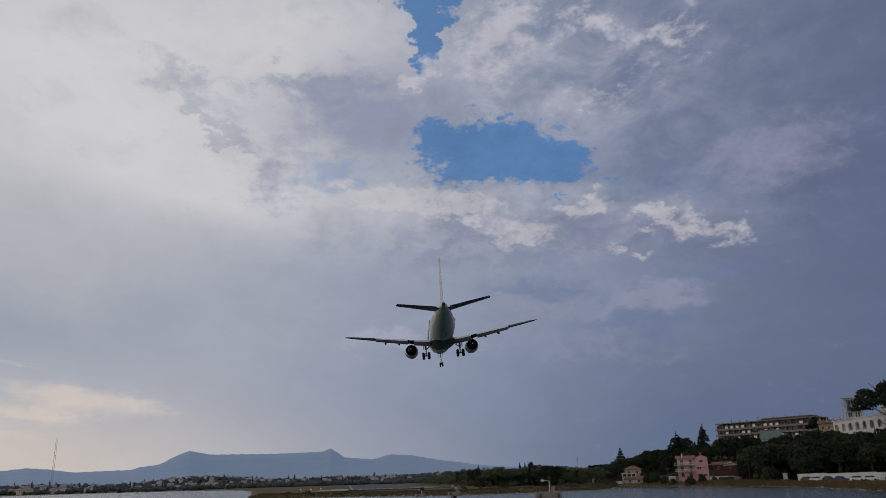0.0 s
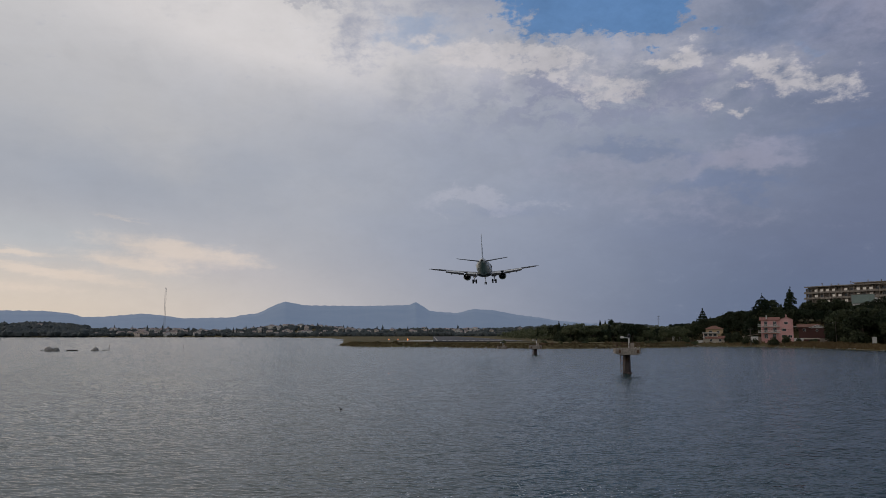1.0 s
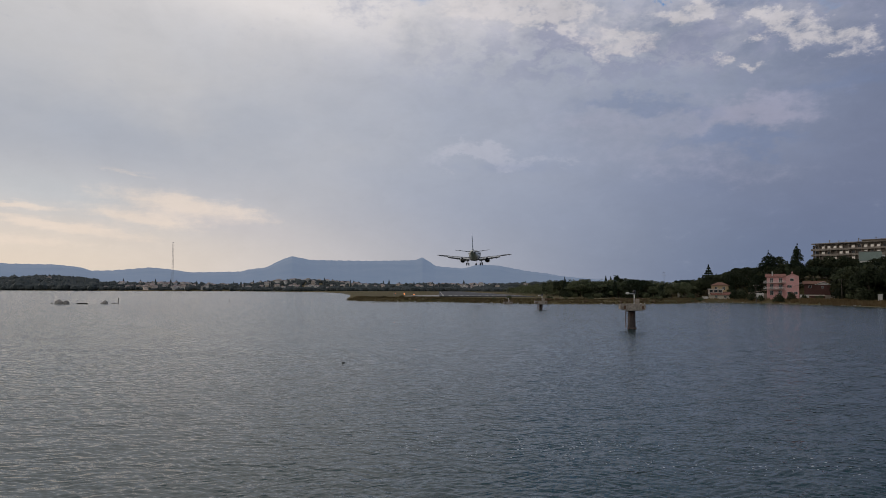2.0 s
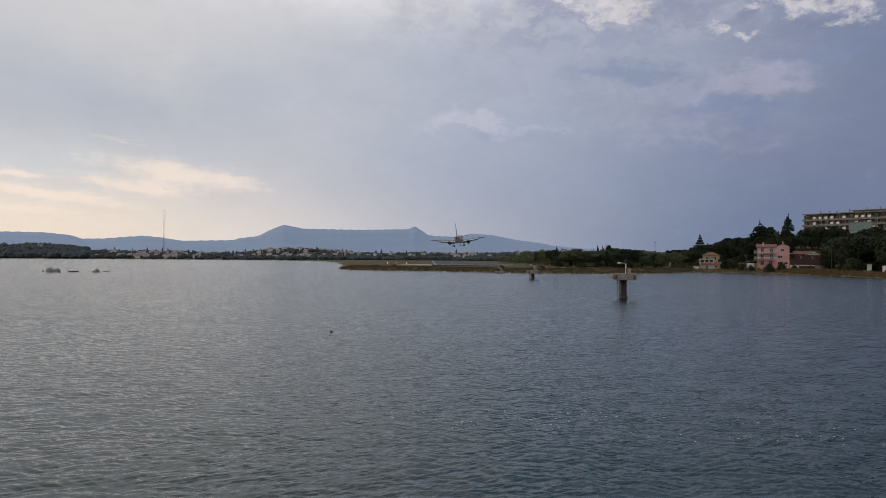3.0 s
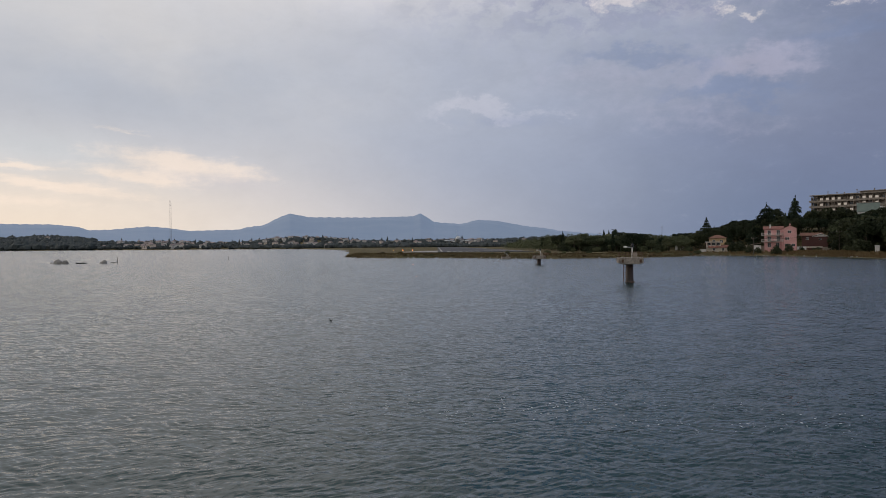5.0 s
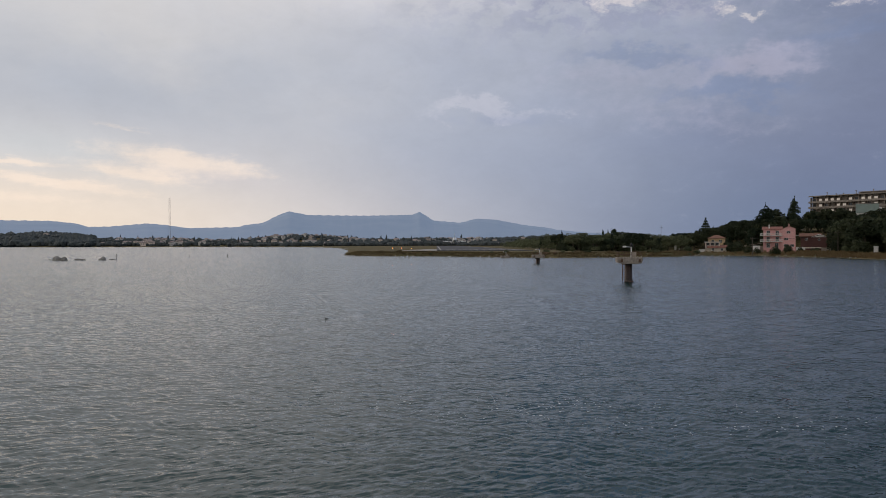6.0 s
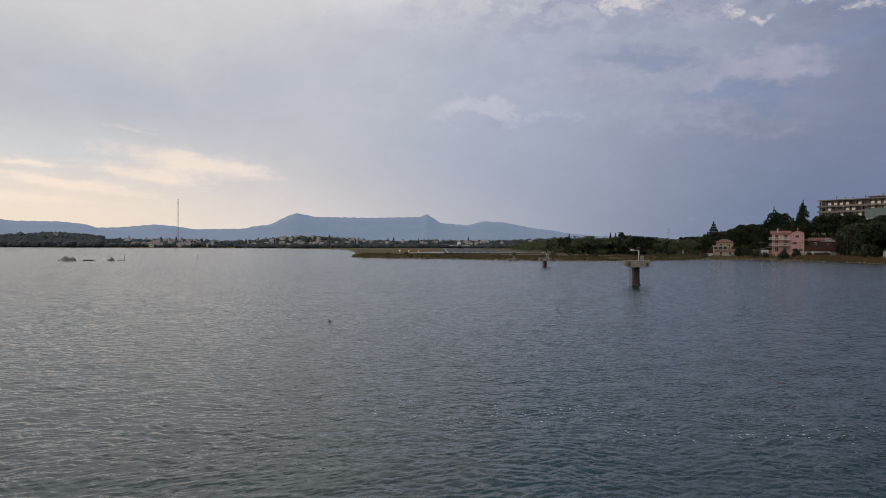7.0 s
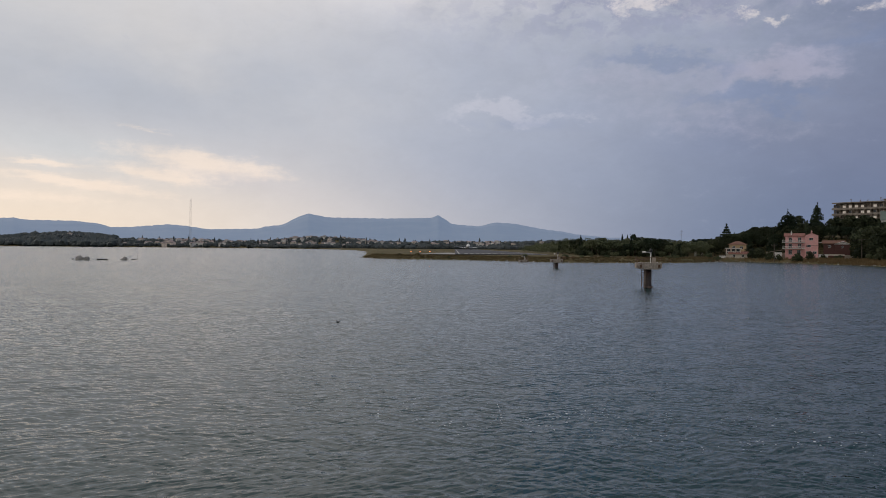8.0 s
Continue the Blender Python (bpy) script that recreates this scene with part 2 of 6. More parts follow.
# ---------------------------------------------------------------- materials
def surface(name, colour, rough=0.7, metal=0.0, spread=0.25, grain=6.0, stain=0.4, bump=0.3, relief=0.02, second=None, each=0.0, spec=0.5):
    """A procedural surface: colour varied by grain and by stains, with fine relief. second: the colour of the stains; each: variation from thing to thing."""
    mat = bpy.data.materials.new(name)
    mat.use_nodes = True
    k = Nodes(mat.node_tree)
    b = mat.node_tree.nodes["Principled BSDF"]
    p = k.put("ShaderNodeTexCoord").outputs["Object"]
    g, s = k.noise(p, grain, 6.0, 0.6), k.noise(p, stain, 4.0, 0.55, 0.6)
    base = (*colour, 1.0)
    dark = tuple(c * (1 - spread) for c in colour) + (1.0,)
    light = tuple(min(c * (1 + spread), 0.95) for c in colour) + (1.0,)
    col = k.mix(k.step(g, 0.3, 0.7), dark, light)
    col = k.mix(k.math("MULTIPLY", k.step(s, 0.45, 0.7), 0.7), col, (*second, 1.0) if second else base)
    if each:
        r = k.put("ShaderNodeObjectInfo").outputs["Random"]
        hsv = k.put("ShaderNodeHueSaturation")
        k.wire(col, hsv.inputs["Color"])
        k.wire(k.math("MULTIPLY_ADD", r, 2 * each, 1 - each), hsv.inputs["Value"])
        k.wire(k.math("MULTIPLY_ADD", r, -0.03, 0.515), hsv.inputs["Hue"])
        col = hsv.outputs[0]
    k.wire(col, b.inputs["Base Color"])
    k.wire(k.math("MULTIPLY_ADD", s, 0.2, rough - 0.1, clamp=True), b.inputs["Roughness"])
    b.inputs["Metallic"].default_value = metal
    b.inputs["Specular IOR Level"].default_value = spec
    if bump:
        k.wire(k.bump(g, bump, relief), b.inputs["Normal"])
    return mat


def foliage(name, colour, tip):
    mat = bpy.data.materials.new(name)
    mat.use_nodes = True
    k = Nodes(mat.node_tree)
    b = mat.node_tree.nodes["Principled BSDF"]
    isl = k.put("ShaderNodeNewGeometry").outputs["Random Per Island"]
    r = k.put("ShaderNodeObjectInfo").outputs["Random"]
    col = k.mix(isl, (*colour, 1), (*tip, 1))
    hsv = k.put("ShaderNodeHueSaturation")
    k.wire(col, hsv.inputs["Color"])
    k.wire(k.math("MULTIPLY_ADD", r, 0.7, 0.65), hsv.inputs["Value"])
    k.wire(k.math("MULTIPLY_ADD", r, -0.05, 0.525), hsv.inputs["Hue"])
    k.wire(hsv.outputs[0], b.inputs["Base Color"])
    b.inputs["Roughness"].default_value = 0.75
    b.inputs["Specular IOR Level"].default_value = 0.15
    return mat


def make_water():
    mat = bpy.data.materials.new("lagoon_water")
    mat.use_nodes = True
    k = Nodes(mat.node_tree)
    m = k.math
    b = mat.node_tree.nodes["Principled BSDF"]
    p = k.put("ShaderNodeTexCoord").outputs["Object"]
    turn = k.put("ShaderNodeMapping")
    k.wire(p, turn.inputs[0])
    turn.inputs["Rotation"].default_value = (0, 0, radians(-38))
    long = k.put("ShaderNodeMapping")      # crests run longer than they are wide
    k.wire(turn.outputs[0], long.inputs[0])
    long.inputs["Scale"].default_value = (0.42, 1.0, 1.0)
    q = long.outputs[0]
    gust = k.noise(p, 0.035, 3.0, 0.5, 0.8)
    slope = None
    for scale, detail, amount in ((0.8, 2.0, 0.06), (4.2, 2.0, 0.20), (11.0, 2.0, 0.38)):
        node = k.put("ShaderNodeTexNoise")
        k.wire(q, node.inputs["Vector"])
        node.inputs["Scale"].default_value, node.inputs["Detail"].default_value = scale, detail
        node.inputs["Distortion"].default_value = 0.25
        off = k.put("ShaderNodeVectorMath")
        off.operation = "SUBTRACT"
        k.wire(node.outputs["Color"], off.inputs[0])
        off.inputs[1].default_value = (0.5, 0.5, 0.5)
        sized = k.put("ShaderNodeVectorMath")
        sized.operation = "SCALE"
        k.wire(off.outputs[0], sized.inputs[0])
        sized.inputs["Scale"].default_value = amount
        if slope is None:
            slope = sized.outputs[0]
        else:
            add = k.put("ShaderNodeVectorMath")
            add.operation = "ADD"
            k.wire(slope, add.inputs[0])
            k.wire(sized.outputs[0], add.inputs[1])
            slope = add.outputs[0]
    gusty = k.put("ShaderNodeVectorMath")
    gusty.operation = "SCALE"
    k.wire(slope, gusty.inputs[0])
    k.wire(m("MULTIPLY_ADD", k.step(gust, 0.35, 0.65), 0.5, 0.75), gusty.inputs["Scale"])
    flat = k.put("ShaderNodeVectorMath")
    flat.operation = "MULTIPLY"
    k.wire(gusty.outputs[0], flat.inputs[0])
    flat.inputs[1].default_value = (0.8, 1.3, 0.0)
    # trains of small wind waves with narrow crests, broken up by a wandering phase
    place = k.put("ShaderNodeSeparateXYZ")
    k.wire(p, place.inputs[0])
    stray = k.put("ShaderNodeTexNoise")
    k.wire(p, stray.inputs["Vector"])
    stray.inputs["Scale"].default_value, stray.inputs["Detail"].default_value = 0.8, 1.5
    lot = k.put("ShaderNodeSeparateColor")
    k.wire(stray.outputs["Color"], lot.inputs[0])
    tilt_x, tilt_y = -0.025, -0.055      # every normal leans towards the camera: added so far water reflects higher sky
    for i, (length, heading, amount) in enumerate(((0.80, 62, 0.17), (0.58, 106, 0.17), (0.42, 84, 0.20), (0.30, 50, 0.18), (0.26, 118, 0.16))):
        nx, ny = math.cos(radians(heading)), math.sin(radians(heading))
        along = m("ADD", m("MULTIPLY", place.outputs[0], nx * 6.283 / length), m("MULTIPLY", place.outputs[1], ny * 6.283 / length))
        phase = m("MULTIPLY_ADD", lot.outputs[i % 3], 15.0, along)
        crest = m("SUBTRACT", m("POWER", m("MULTIPLY_ADD", m("SINE", phase), 0.5, 0.5), 5.0), 0.246)
        crest = m("MULTIPLY", crest, m("MULTIPLY", k.step(lot.outputs[(i + 1) % 3], 0.32, 0.62), amount))
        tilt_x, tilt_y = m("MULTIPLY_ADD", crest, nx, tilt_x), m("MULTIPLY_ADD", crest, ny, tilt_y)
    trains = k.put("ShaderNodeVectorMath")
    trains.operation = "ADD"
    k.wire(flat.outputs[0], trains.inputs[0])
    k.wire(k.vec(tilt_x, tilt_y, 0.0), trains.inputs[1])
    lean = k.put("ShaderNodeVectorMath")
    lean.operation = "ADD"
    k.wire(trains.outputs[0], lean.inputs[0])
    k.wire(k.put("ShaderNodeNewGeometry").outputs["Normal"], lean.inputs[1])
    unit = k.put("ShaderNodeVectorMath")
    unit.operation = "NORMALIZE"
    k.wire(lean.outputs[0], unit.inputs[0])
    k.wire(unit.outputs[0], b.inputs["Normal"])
    # flecks of foam drifting in a loose line
    sep = k.put("ShaderNodeSeparateXYZ")
    k.wire(p, sep.inputs[0])
    line = m("SUBTRACT", sep.outputs[1], m("MULTIPLY_ADD", sep.outputs[0], -0.25, 25.2))
    band = m("EXPONENT", m("MULTIPLY", m("POWER", m("ABSOLUTE", m("DIVIDE", line, 2.6)), 2.0), -1.0))
    vor = k.put("ShaderNodeTexVoronoi")
    k.wire(p, vor.inputs["Vector"])
    vor.inputs["Scale"].default_value = 6.0
    cell = k.put("ShaderNodeSeparateColor")
    k.wire(vor.outputs["Color"], cell.inputs[0])
    patch = k.noise(p, 0.5, 3.0, 0.6, 0.5)
    size = m("MULTIPLY", m("MULTIPLY", m("MULTIPLY", band, k.step(sep.outputs[0], -6.0, 1.0)), k.step(patch, 0.38, 0.58)), m("MULTIPLY", cell.outputs[0], 0.33))
    foam = m("MULTIPLY", k.step(m("SUBTRACT", size, vor.outputs["Distance"]), 0.0, 0.03), m("GREATER_THAN", cell.outputs[1], 0.08))
    body = k.mix(k.step(gust, 0.3, 0.7), (0.009, 0.036, 0.038, 1), (0.014, 0.042, 0.042, 1))
    k.wire(k.mix(foam, body, (0.55, 0.57, 0.58, 1)), b.inputs["Base Color"])
    k.wire(m("MULTIPLY_ADD", foam, 0.5, 0.11), b.inputs["Roughness"])
    b.inputs["IOR"].default_value = 1.333
    return mat


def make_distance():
    """Far ridge seen through miles of air: rock and scrub, its blue haze painted on as emission that glows like the
    sky.
    """
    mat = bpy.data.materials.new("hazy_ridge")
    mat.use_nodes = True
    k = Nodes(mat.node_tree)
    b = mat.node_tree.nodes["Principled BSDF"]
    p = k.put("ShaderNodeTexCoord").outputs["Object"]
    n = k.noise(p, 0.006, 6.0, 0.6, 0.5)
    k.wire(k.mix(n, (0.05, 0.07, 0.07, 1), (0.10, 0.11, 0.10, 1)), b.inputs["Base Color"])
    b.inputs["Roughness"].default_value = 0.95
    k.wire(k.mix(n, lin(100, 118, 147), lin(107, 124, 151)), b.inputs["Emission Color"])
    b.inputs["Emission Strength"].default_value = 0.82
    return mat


def glow(name, colour, power):
    mat = bpy.data.materials.new(name)
    mat.use_nodes = True
    b = mat.node_tree.nodes["Principled BSDF"]
    b.inputs["Base Color"].default_value = (0.2, 0.15, 0.1, 1)
    b.inputs["Emission Color"].default_value = (*colour, 1)
    b.inputs["Emission Strength"].default_value = power
    return mat


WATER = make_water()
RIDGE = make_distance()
GRASS = surface("dry_grass", (0.125, 0.100, 0.050), 0.95, spread=0.4, grain=0.9, stain=0.05, second=(0.080, 0.078, 0.035), bump=0.6, relief=0.2, spec=0.1)
ASPHALT = surface("runway_asphalt", (0.055, 0.056, 0.060), 0.9, spread=0.2, grain=2.0, stain=0.08, second=(0.04, 0.04, 0.045))
PALE_PAVING = surface("pale_paving", (0.36, 0.34, 0.31), 0.9, spread=0.12, grain=2.0, stain=0.15)
CONCRETE = surface("weathered_concrete", (0.27, 0.235, 0.20), 0.9, spread=0.25, grain=5.0, stain=0.9, second=(0.13, 0.105, 0.085), relief=0.03)
WET_COLUMN = surface("dark_wet_column", (0.030, 0.018, 0.016), 0.6, spread=0.35, grain=6.0, stain=1.2, second=(0.10, 0.05, 0.03))
RUST = surface("rusty_steel", (0.13, 0.075, 0.05), 0.75, 0.4, spread=0.3, grain=14.0, stain=3.0, second=(0.06, 0.045, 0.04))
GALVANISED = surface("galvanised_steel", (0.32, 0.33, 0.34), 0.5, 0.6, spread=0.12, grain=9.0)
PLANE_WHITE = surface("white_aircraft_paint", (0.54, 0.55, 0.50), 0.35, spread=0.05, grain=1.5, stain=0.5, second=(0.46, 0.47, 0.43), bump=0.04)
PLANE_GREY = surface("grey_wing_paint", (0.085, 0.088, 0.09), 0.5, spread=0.08, grain=2.0, stain=0.7, second=(0.065, 0.065, 0.065), bump=0.05)
PLANE_DARK = surface("dark_wing_panel", (0.018, 0.019, 0.021), 0.7, spread=0.12, grain=3.0)
PLANE_METAL = surface("bare_metal", (0.45, 0.45, 0.46), 0.35, 0.9, spread=0.1, grain=4.0)
PLANE_MARK = surface("livery_blue", (0.10, 0.16, 0.30), 0.4, spread=0.05, grain=2.0)
RUBBER = surface("tyre_rubber", (0.02, 0.02, 0.021), 0.85, spread=0.2, grain=12.0)
SOOT = surface("engine_inside", (0.025, 0.025, 0.028), 0.6, 0.3, spread=0.2)
PINK = surface("pink_render", (0.66, 0.36, 0.34), 0.9, spread=0.08, grain=2.0, stain=0.35, second=(0.57, 0.30, 0.28))
OCHRE = surface("ochre_render", (0.46, 0.33, 0.19), 0.9, spread=0.1, grain=2.0, stain=0.4)
WHITEWASH = surface("whitewashed_render", (0.62, 0.60, 0.57), 0.9, spread=0.08, grain=2.0, stain=0.35, second=(0.46, 0.44, 0.40))
CREAM = surface("cream_render", (0.58, 0.50, 0.42), 0.9, spread=0.1, grain=2.0, stain=0.4, each=0.2)
DRAB = surface("drab_concrete_render", (0.29, 0.245, 0.20), 0.9, spread=0.15, grain=1.5, stain=0.3, second=(0.20, 0.165, 0.135))
ROOF_TILE = surface("terracotta_roof", (0.22, 0.105, 0.07), 0.9, spread=0.25, grain=3.0, stain=0.7, second=(0.14, 0.085, 0.065), each=0.2)
BROWN_WALL = surface("dark_brown_wall", (0.085, 0.035, 0.03), 0.85, spread=0.2, grain=3.0)
GREEN_AWNING = surface("pale_green_sheeting", (0.24, 0.30, 0.27), 0.8, spread=0.1, grain=1.0)
TIMBER = surface("grey_timber", (0.11, 0.09, 0.075), 0.9, spread=0.3, grain=9.0)
ROCK = surface("pale_shore_rock", (0.30, 0.285, 0.26), 0.9, spread=0.3, grain=3.0, stain=0.8, second=(0.15, 0.14, 0.12), each=0.3)
BARK = surface("bark", (0.075, 0.058, 0.043), 0.95, spread=0.3, grain=5.0)
LEAF = foliage("broad_leaves", (0.018, 0.026, 0.013), (0.044, 0.053, 0.026))
LEAF_DARK = foliage("dark_needles", (0.013, 0.024, 0.013), (0.032, 0.044, 0.022))
LEAF_OLIVE = foliage("olive_leaves", (0.050, 0.063, 0.032), (0.108, 0.120, 0.064))
REED = foliage("dry_reeds", (0.13, 0.085, 0.04), (0.22, 0.155, 0.085))
GREEN_REED = foliage("marsh_grass", (0.090, 0.068, 0.036), (0.18, 0.135, 0.072))
# leaf colour lifted and blued to stand in for haze over the water
FAR_LEAF_HAZED = foliage("hazed_far_leaves", (0.050, 0.062, 0.064), (0.078, 0.088, 0.086))
# bright hotel panes, given a weak warm emission
BRIGHT_PANE = glow("bright_pane", (1.0, 0.92, 0.80), 0.34)
PLANE_FLAP = surface("pale_flap_paint", (0.62, 0.62, 0.60), 0.45, spread=0.06, grain=2.0, bump=0.03)
# far roofs are paler and greyer than the near tiles
FAR_ROOF = surface("pale_far_roof", (0.27, 0.22, 0.205), 0.9, spread=0.2, grain=0.5, stain=0.1, bump=0.0, each=0.3)
LAMP_ORANGE = glow("orange_lamp", (1.0, 0.25, 0.05), 5.0)
LAMP_WHITE = glow("landing_lamp", (1.0, 0.93, 0.82), 8.0)
GLASS = surface("dark_window_glass", (0.035, 0.04, 0.045), 0.12, spread=0.1, bump=0.0)
CURTAIN = surface("pale_window_blind", (0.62, 0.60, 0.56), 0.6, spread=0.08, bump=0.0)
CAR_WHITE = surface("white_car_paint", (0.72, 0.72, 0.72), 0.25, spread=0.03, bump=0.0)
CAR_BLUE = surface("blue_car_paint", (0.035, 0.055, 0.16), 0.25, spread=0.05, bump=0.0)
CAR_DARK = surface("dark_car_paint", (0.03, 0.032, 0.038), 0.25, spread=0.05, bump=0.0)
CAR_RED = surface("maroon_car_paint", (0.16, 0.03, 0.028), 0.25, spread=0.05, bump=0.0)


# ---------------------------------------------------------------- building helpers
def mesh_from(verts, faces, name):
    me = bpy.data.meshes.new(name)
    me.from_pydata([tuple(v) for v in verts], [], [tuple(f) for f in faces])
    me.update()
    return me


def part(name, bm, material, parent=None, label="", smooth=False):
    """Link a bmesh (or a mesh) as one object, under a thing or a part."""
    if isinstance(bm, bpy.types.Mesh):
        me = bm
    else:
        bmesh.ops.recalc_face_normals(bm, faces=bm.faces)
        me = bpy.data.meshes.new(name)
        bm.to_mesh(me)
        bm.free()
    if smooth:
        for p in me.polygons:
            p.use_smooth = True
    if not me.materials:
        me.materials.append(material)
    ob = new(name, me)
    if parent is not None:
        ob.parent = parent
    if label:
        ob["label"] = label
    return ob


def thing(name, m, label, category, group="", kind=""):
    ob = new(name)
    ob.matrix_basis = m
    return tagged(ob, label, category, group, kind)


def add_box(bm, x0, x1, y0, y1, z0, z1, m=None):
    vs = [bm.verts.new(Vector(c)) for c in ((x0, y0, z0), (x1, y0, z0), (x1, y1, z0), (x0, y1, z0), (x0, y0, z1), (x1, y0, z1), (x1, y1, z1), (x0, y1, z1))]
    for f in ((0, 3, 2, 1), (4, 5, 6, 7), (0, 1, 5, 4), (1, 2, 6, 5), (2, 3, 7, 6), (3, 0, 4, 7)):
        bm.faces.new([vs[i] for i in f])
    if m is not None:
        for v in vs:
            v.co = m @ v.co
    return vs


def box(x0, x1, y0, y1, z0, z1, bevel=0.0):
    bm = bmesh.new()
    add_box(bm, x0, x1, y0, y1, z0, z1)
    if bevel:
        bmesh.ops.bevel(bm, geom=bm.edges[:], offset=bevel, segments=2, affect="EDGES")
    return bm


def add_tube(bm, a, b, r0, r1=None, sides=8):
    """A tapered round bar from a to b."""
    r1 = r0 if r1 is None else r1
    a, b = Vector(a), Vector(b)
    q = (b - a).to_track_quat("Z", "Y").to_matrix()
    rings = []
    for c, r in ((a, r0), (b, r1)):
        rings.append([bm.verts.new(c + q @ Vector((math.cos(i * 2 * math.pi / sides) * r, math.sin(i * 2 * math.pi / sides) * r, 0))) for i in range(sides)])
    for i in range(sides):
        j = (i + 1) % sides
        bm.faces.new((rings[0][i], rings[0][j], rings[1][j], rings[1][i]))
    bm.faces.new(rings[0][::-1])
    bm.faces.new(rings[1])


def tube(a, b, r0, r1=None, sides=8):
    bm = bmesh.new()
    add_tube(bm, a, b, r0, r1, sides)
    return bm


def lathe(profile, axis="y", sides=24, closed=True):
    """Turn (distance along the axis, radius, radius upwards, lift) rings into a skin."""
    bm = bmesh.new()
    rings = []
    for y, rx, rz, cz in profile:
        ring = []
        for i in range(sides):
            a = i * 2 * math.pi / sides
            u, v = math.cos(a) * rx, math.sin(a) * rz + cz
            ring.append(bm.verts.new((u, y, v) if axis == "y" else (u, v, y)))
        rings.append(ring)
    for r, s in zip(rings, rings[1:]):
        for i in range(sides):
            j = (i + 1) % sides
            bm.faces.new((r[i], r[j], s[j], s[i]))
    if closed:
        bm.faces.new(rings[0][::-1])
        bm.faces.new(rings[-1])
    return bm


def smooth01(v):
    v = np.clip(v, 0.0, 1.0)
    return v * v * (3 - 2 * v)


# ---------------------------------------------------------------- the land
COAST = np.array([(-39, 354), (-36, 338), (-30, 324), (-15, 313), (4, 308), (25, 284), (44, 270), (74, 272), (103, 291), (115, 309), (126, 313), (140, 297),
                  (143, 278), (146, 255), (144, 231), (137, 205), (131, 185), (124, 161), (118, 120), (140, 60), (170, -90), (3200, -90), (3200, 4800), (-4600, 4800), (-4600, 900),
                  (-2600, 1500), (-1700, 1740), (-1100, 1800), (-760, 1750), (-520, 1790), (-270, 1560), (-125, 1080), (-66, 640), (-46, 430)], float)


def coast_distance(x, y):
    """Metres inland of the shore, negative on the water."""
    x, y = np.asarray(x, float), np.asarray(y, float)
    best = np.full(x.shape, 1e18)
    inside = np.zeros(x.shape, bool)
    for (ax, ay), (bx, by) in zip(COAST, np.roll(COAST, -1, 0)):
        dx, dy = bx - ax, by - ay
        t = np.clip(((x - ax) * dx + (y - ay) * dy) / (dx * dx + dy * dy), 0, 1)
        best = np.minimum(best, (x - ax - t * dx) ** 2 + (y - ay - t * dy) ** 2)
        cross = (ay > y) != (by > y)
        with np.errstate(divide="ignore", invalid="ignore"):
            inside ^= cross & (x < dx * (y - ay) / (dy if dy else 1e-9) + ax)
    return np.where(inside, 1, -1) * np.sqrt(best)


# line of the wood's crowns along the hill: azimuth and elevation in degrees
CANOPY = [(4, 0.35), (8, 0.55), (11, 0.78), (13, 0.72), (19.3, 0.75), (21.5, 1.3), (23.4, 1.85), (25.3, 2.0), (27.5, 2.05), (31, 2.0), (33.0, 2.55), (36, 2.7), (40, 2.45), (50, 2.6)]


def wobble(x, y, s):
    return (np.sin(x / s + 1.3) * np.cos(y / s * 0.83 + 0.4) + 0.5 * np.sin(x / s * 2.3 + y / s * 1.7) + 0.25 * np.sin(y / s * 4.9 - x / s * 3.1)) / 1.75


def ground_z(x, y):
    x, y = np.asarray(x, float), np.asarray(y, float)
    s = coast_distance(x, y) + 1.6 * wobble(x, y, 5.0)
    z = np.where(s < 0, np.maximum(s * 0.25, -3.0), 1.5 * smooth01(s / 7.0) + 0.5 * smooth01((s - 20) / 60))
    # the wooded hill beside the road
    hill = 26.0 * smooth01((s - 22) / 46) * smooth01((x - 118) / 62) * smooth01((640 - y) / 200)
    z = z + np.where(s > 0, hill * (1 + 0.06 * wobble(x, y, 17)), 0)
    # low hills of the far shore, with the town on one of them
    # it follows a gentle crest, lower towards the airfield
    d = np.hypot(x, y)
    crest = 5 + d * np.tan(np.radians(np.interp(np.degrees(np.arctan2(x, np.maximum(y, 1.0))), [c[0] for c in CANOPY], [c[1] for c in CANOPY]))) - 7.5
    z = np.where((s > 0) & (y < 1200), np.minimum(z, np.maximum(crest, 2.0)), z)
    far = smooth01((y - 1780) / 260) * (9 + 5 * wobble(x, y, 130) + 14 * np.exp(-((x + 340) / 130) ** 2) + 15 * np.exp(-((x + 1080) / 150) ** 2) + 8 * np.exp(-((x - 330) / 130) ** 2))
    return z + np.where(s > 0, far, 0)


def make_ground():
    xs = np.unique(np.r_[np.arange(-4500, -1300, 160), np.arange(-1300, -60, 30), np.arange(-60, 260, 3.0), np.arange(260, 700, 25), np.arange(700, 3100, 160)])
    ys = np.unique(np.r_[np.arange(-80, 150, 12), np.arange(150, 460, 3.0), np.arange(460, 700, 12), np.arange(700, 2400, 30), np.arange(2400, 4790, 200)])
    gx, gy = np.meshgrid(xs, ys)
    gz = ground_z(gx, gy)
    nx = len(xs)
    verts = np.stack([gx.ravel(), gy.ravel(), gz.ravel()], 1)
    idx = np.arange(len(ys) * nx).reshape(len(ys), nx)
    faces = np.stack([idx[:-1, :-1].ravel(), idx[:-1, 1:].ravel(), idx[1:, 1:].ravel(), idx[1:, :-1].ravel()], 1)
    me = mesh_from(verts.tolist(), faces.tolist(), "ground")
    tagged(part("ground", me, GRASS, smooth=True), "dry grassy shore, airfield and wooded hill", "ground", kind="structure")


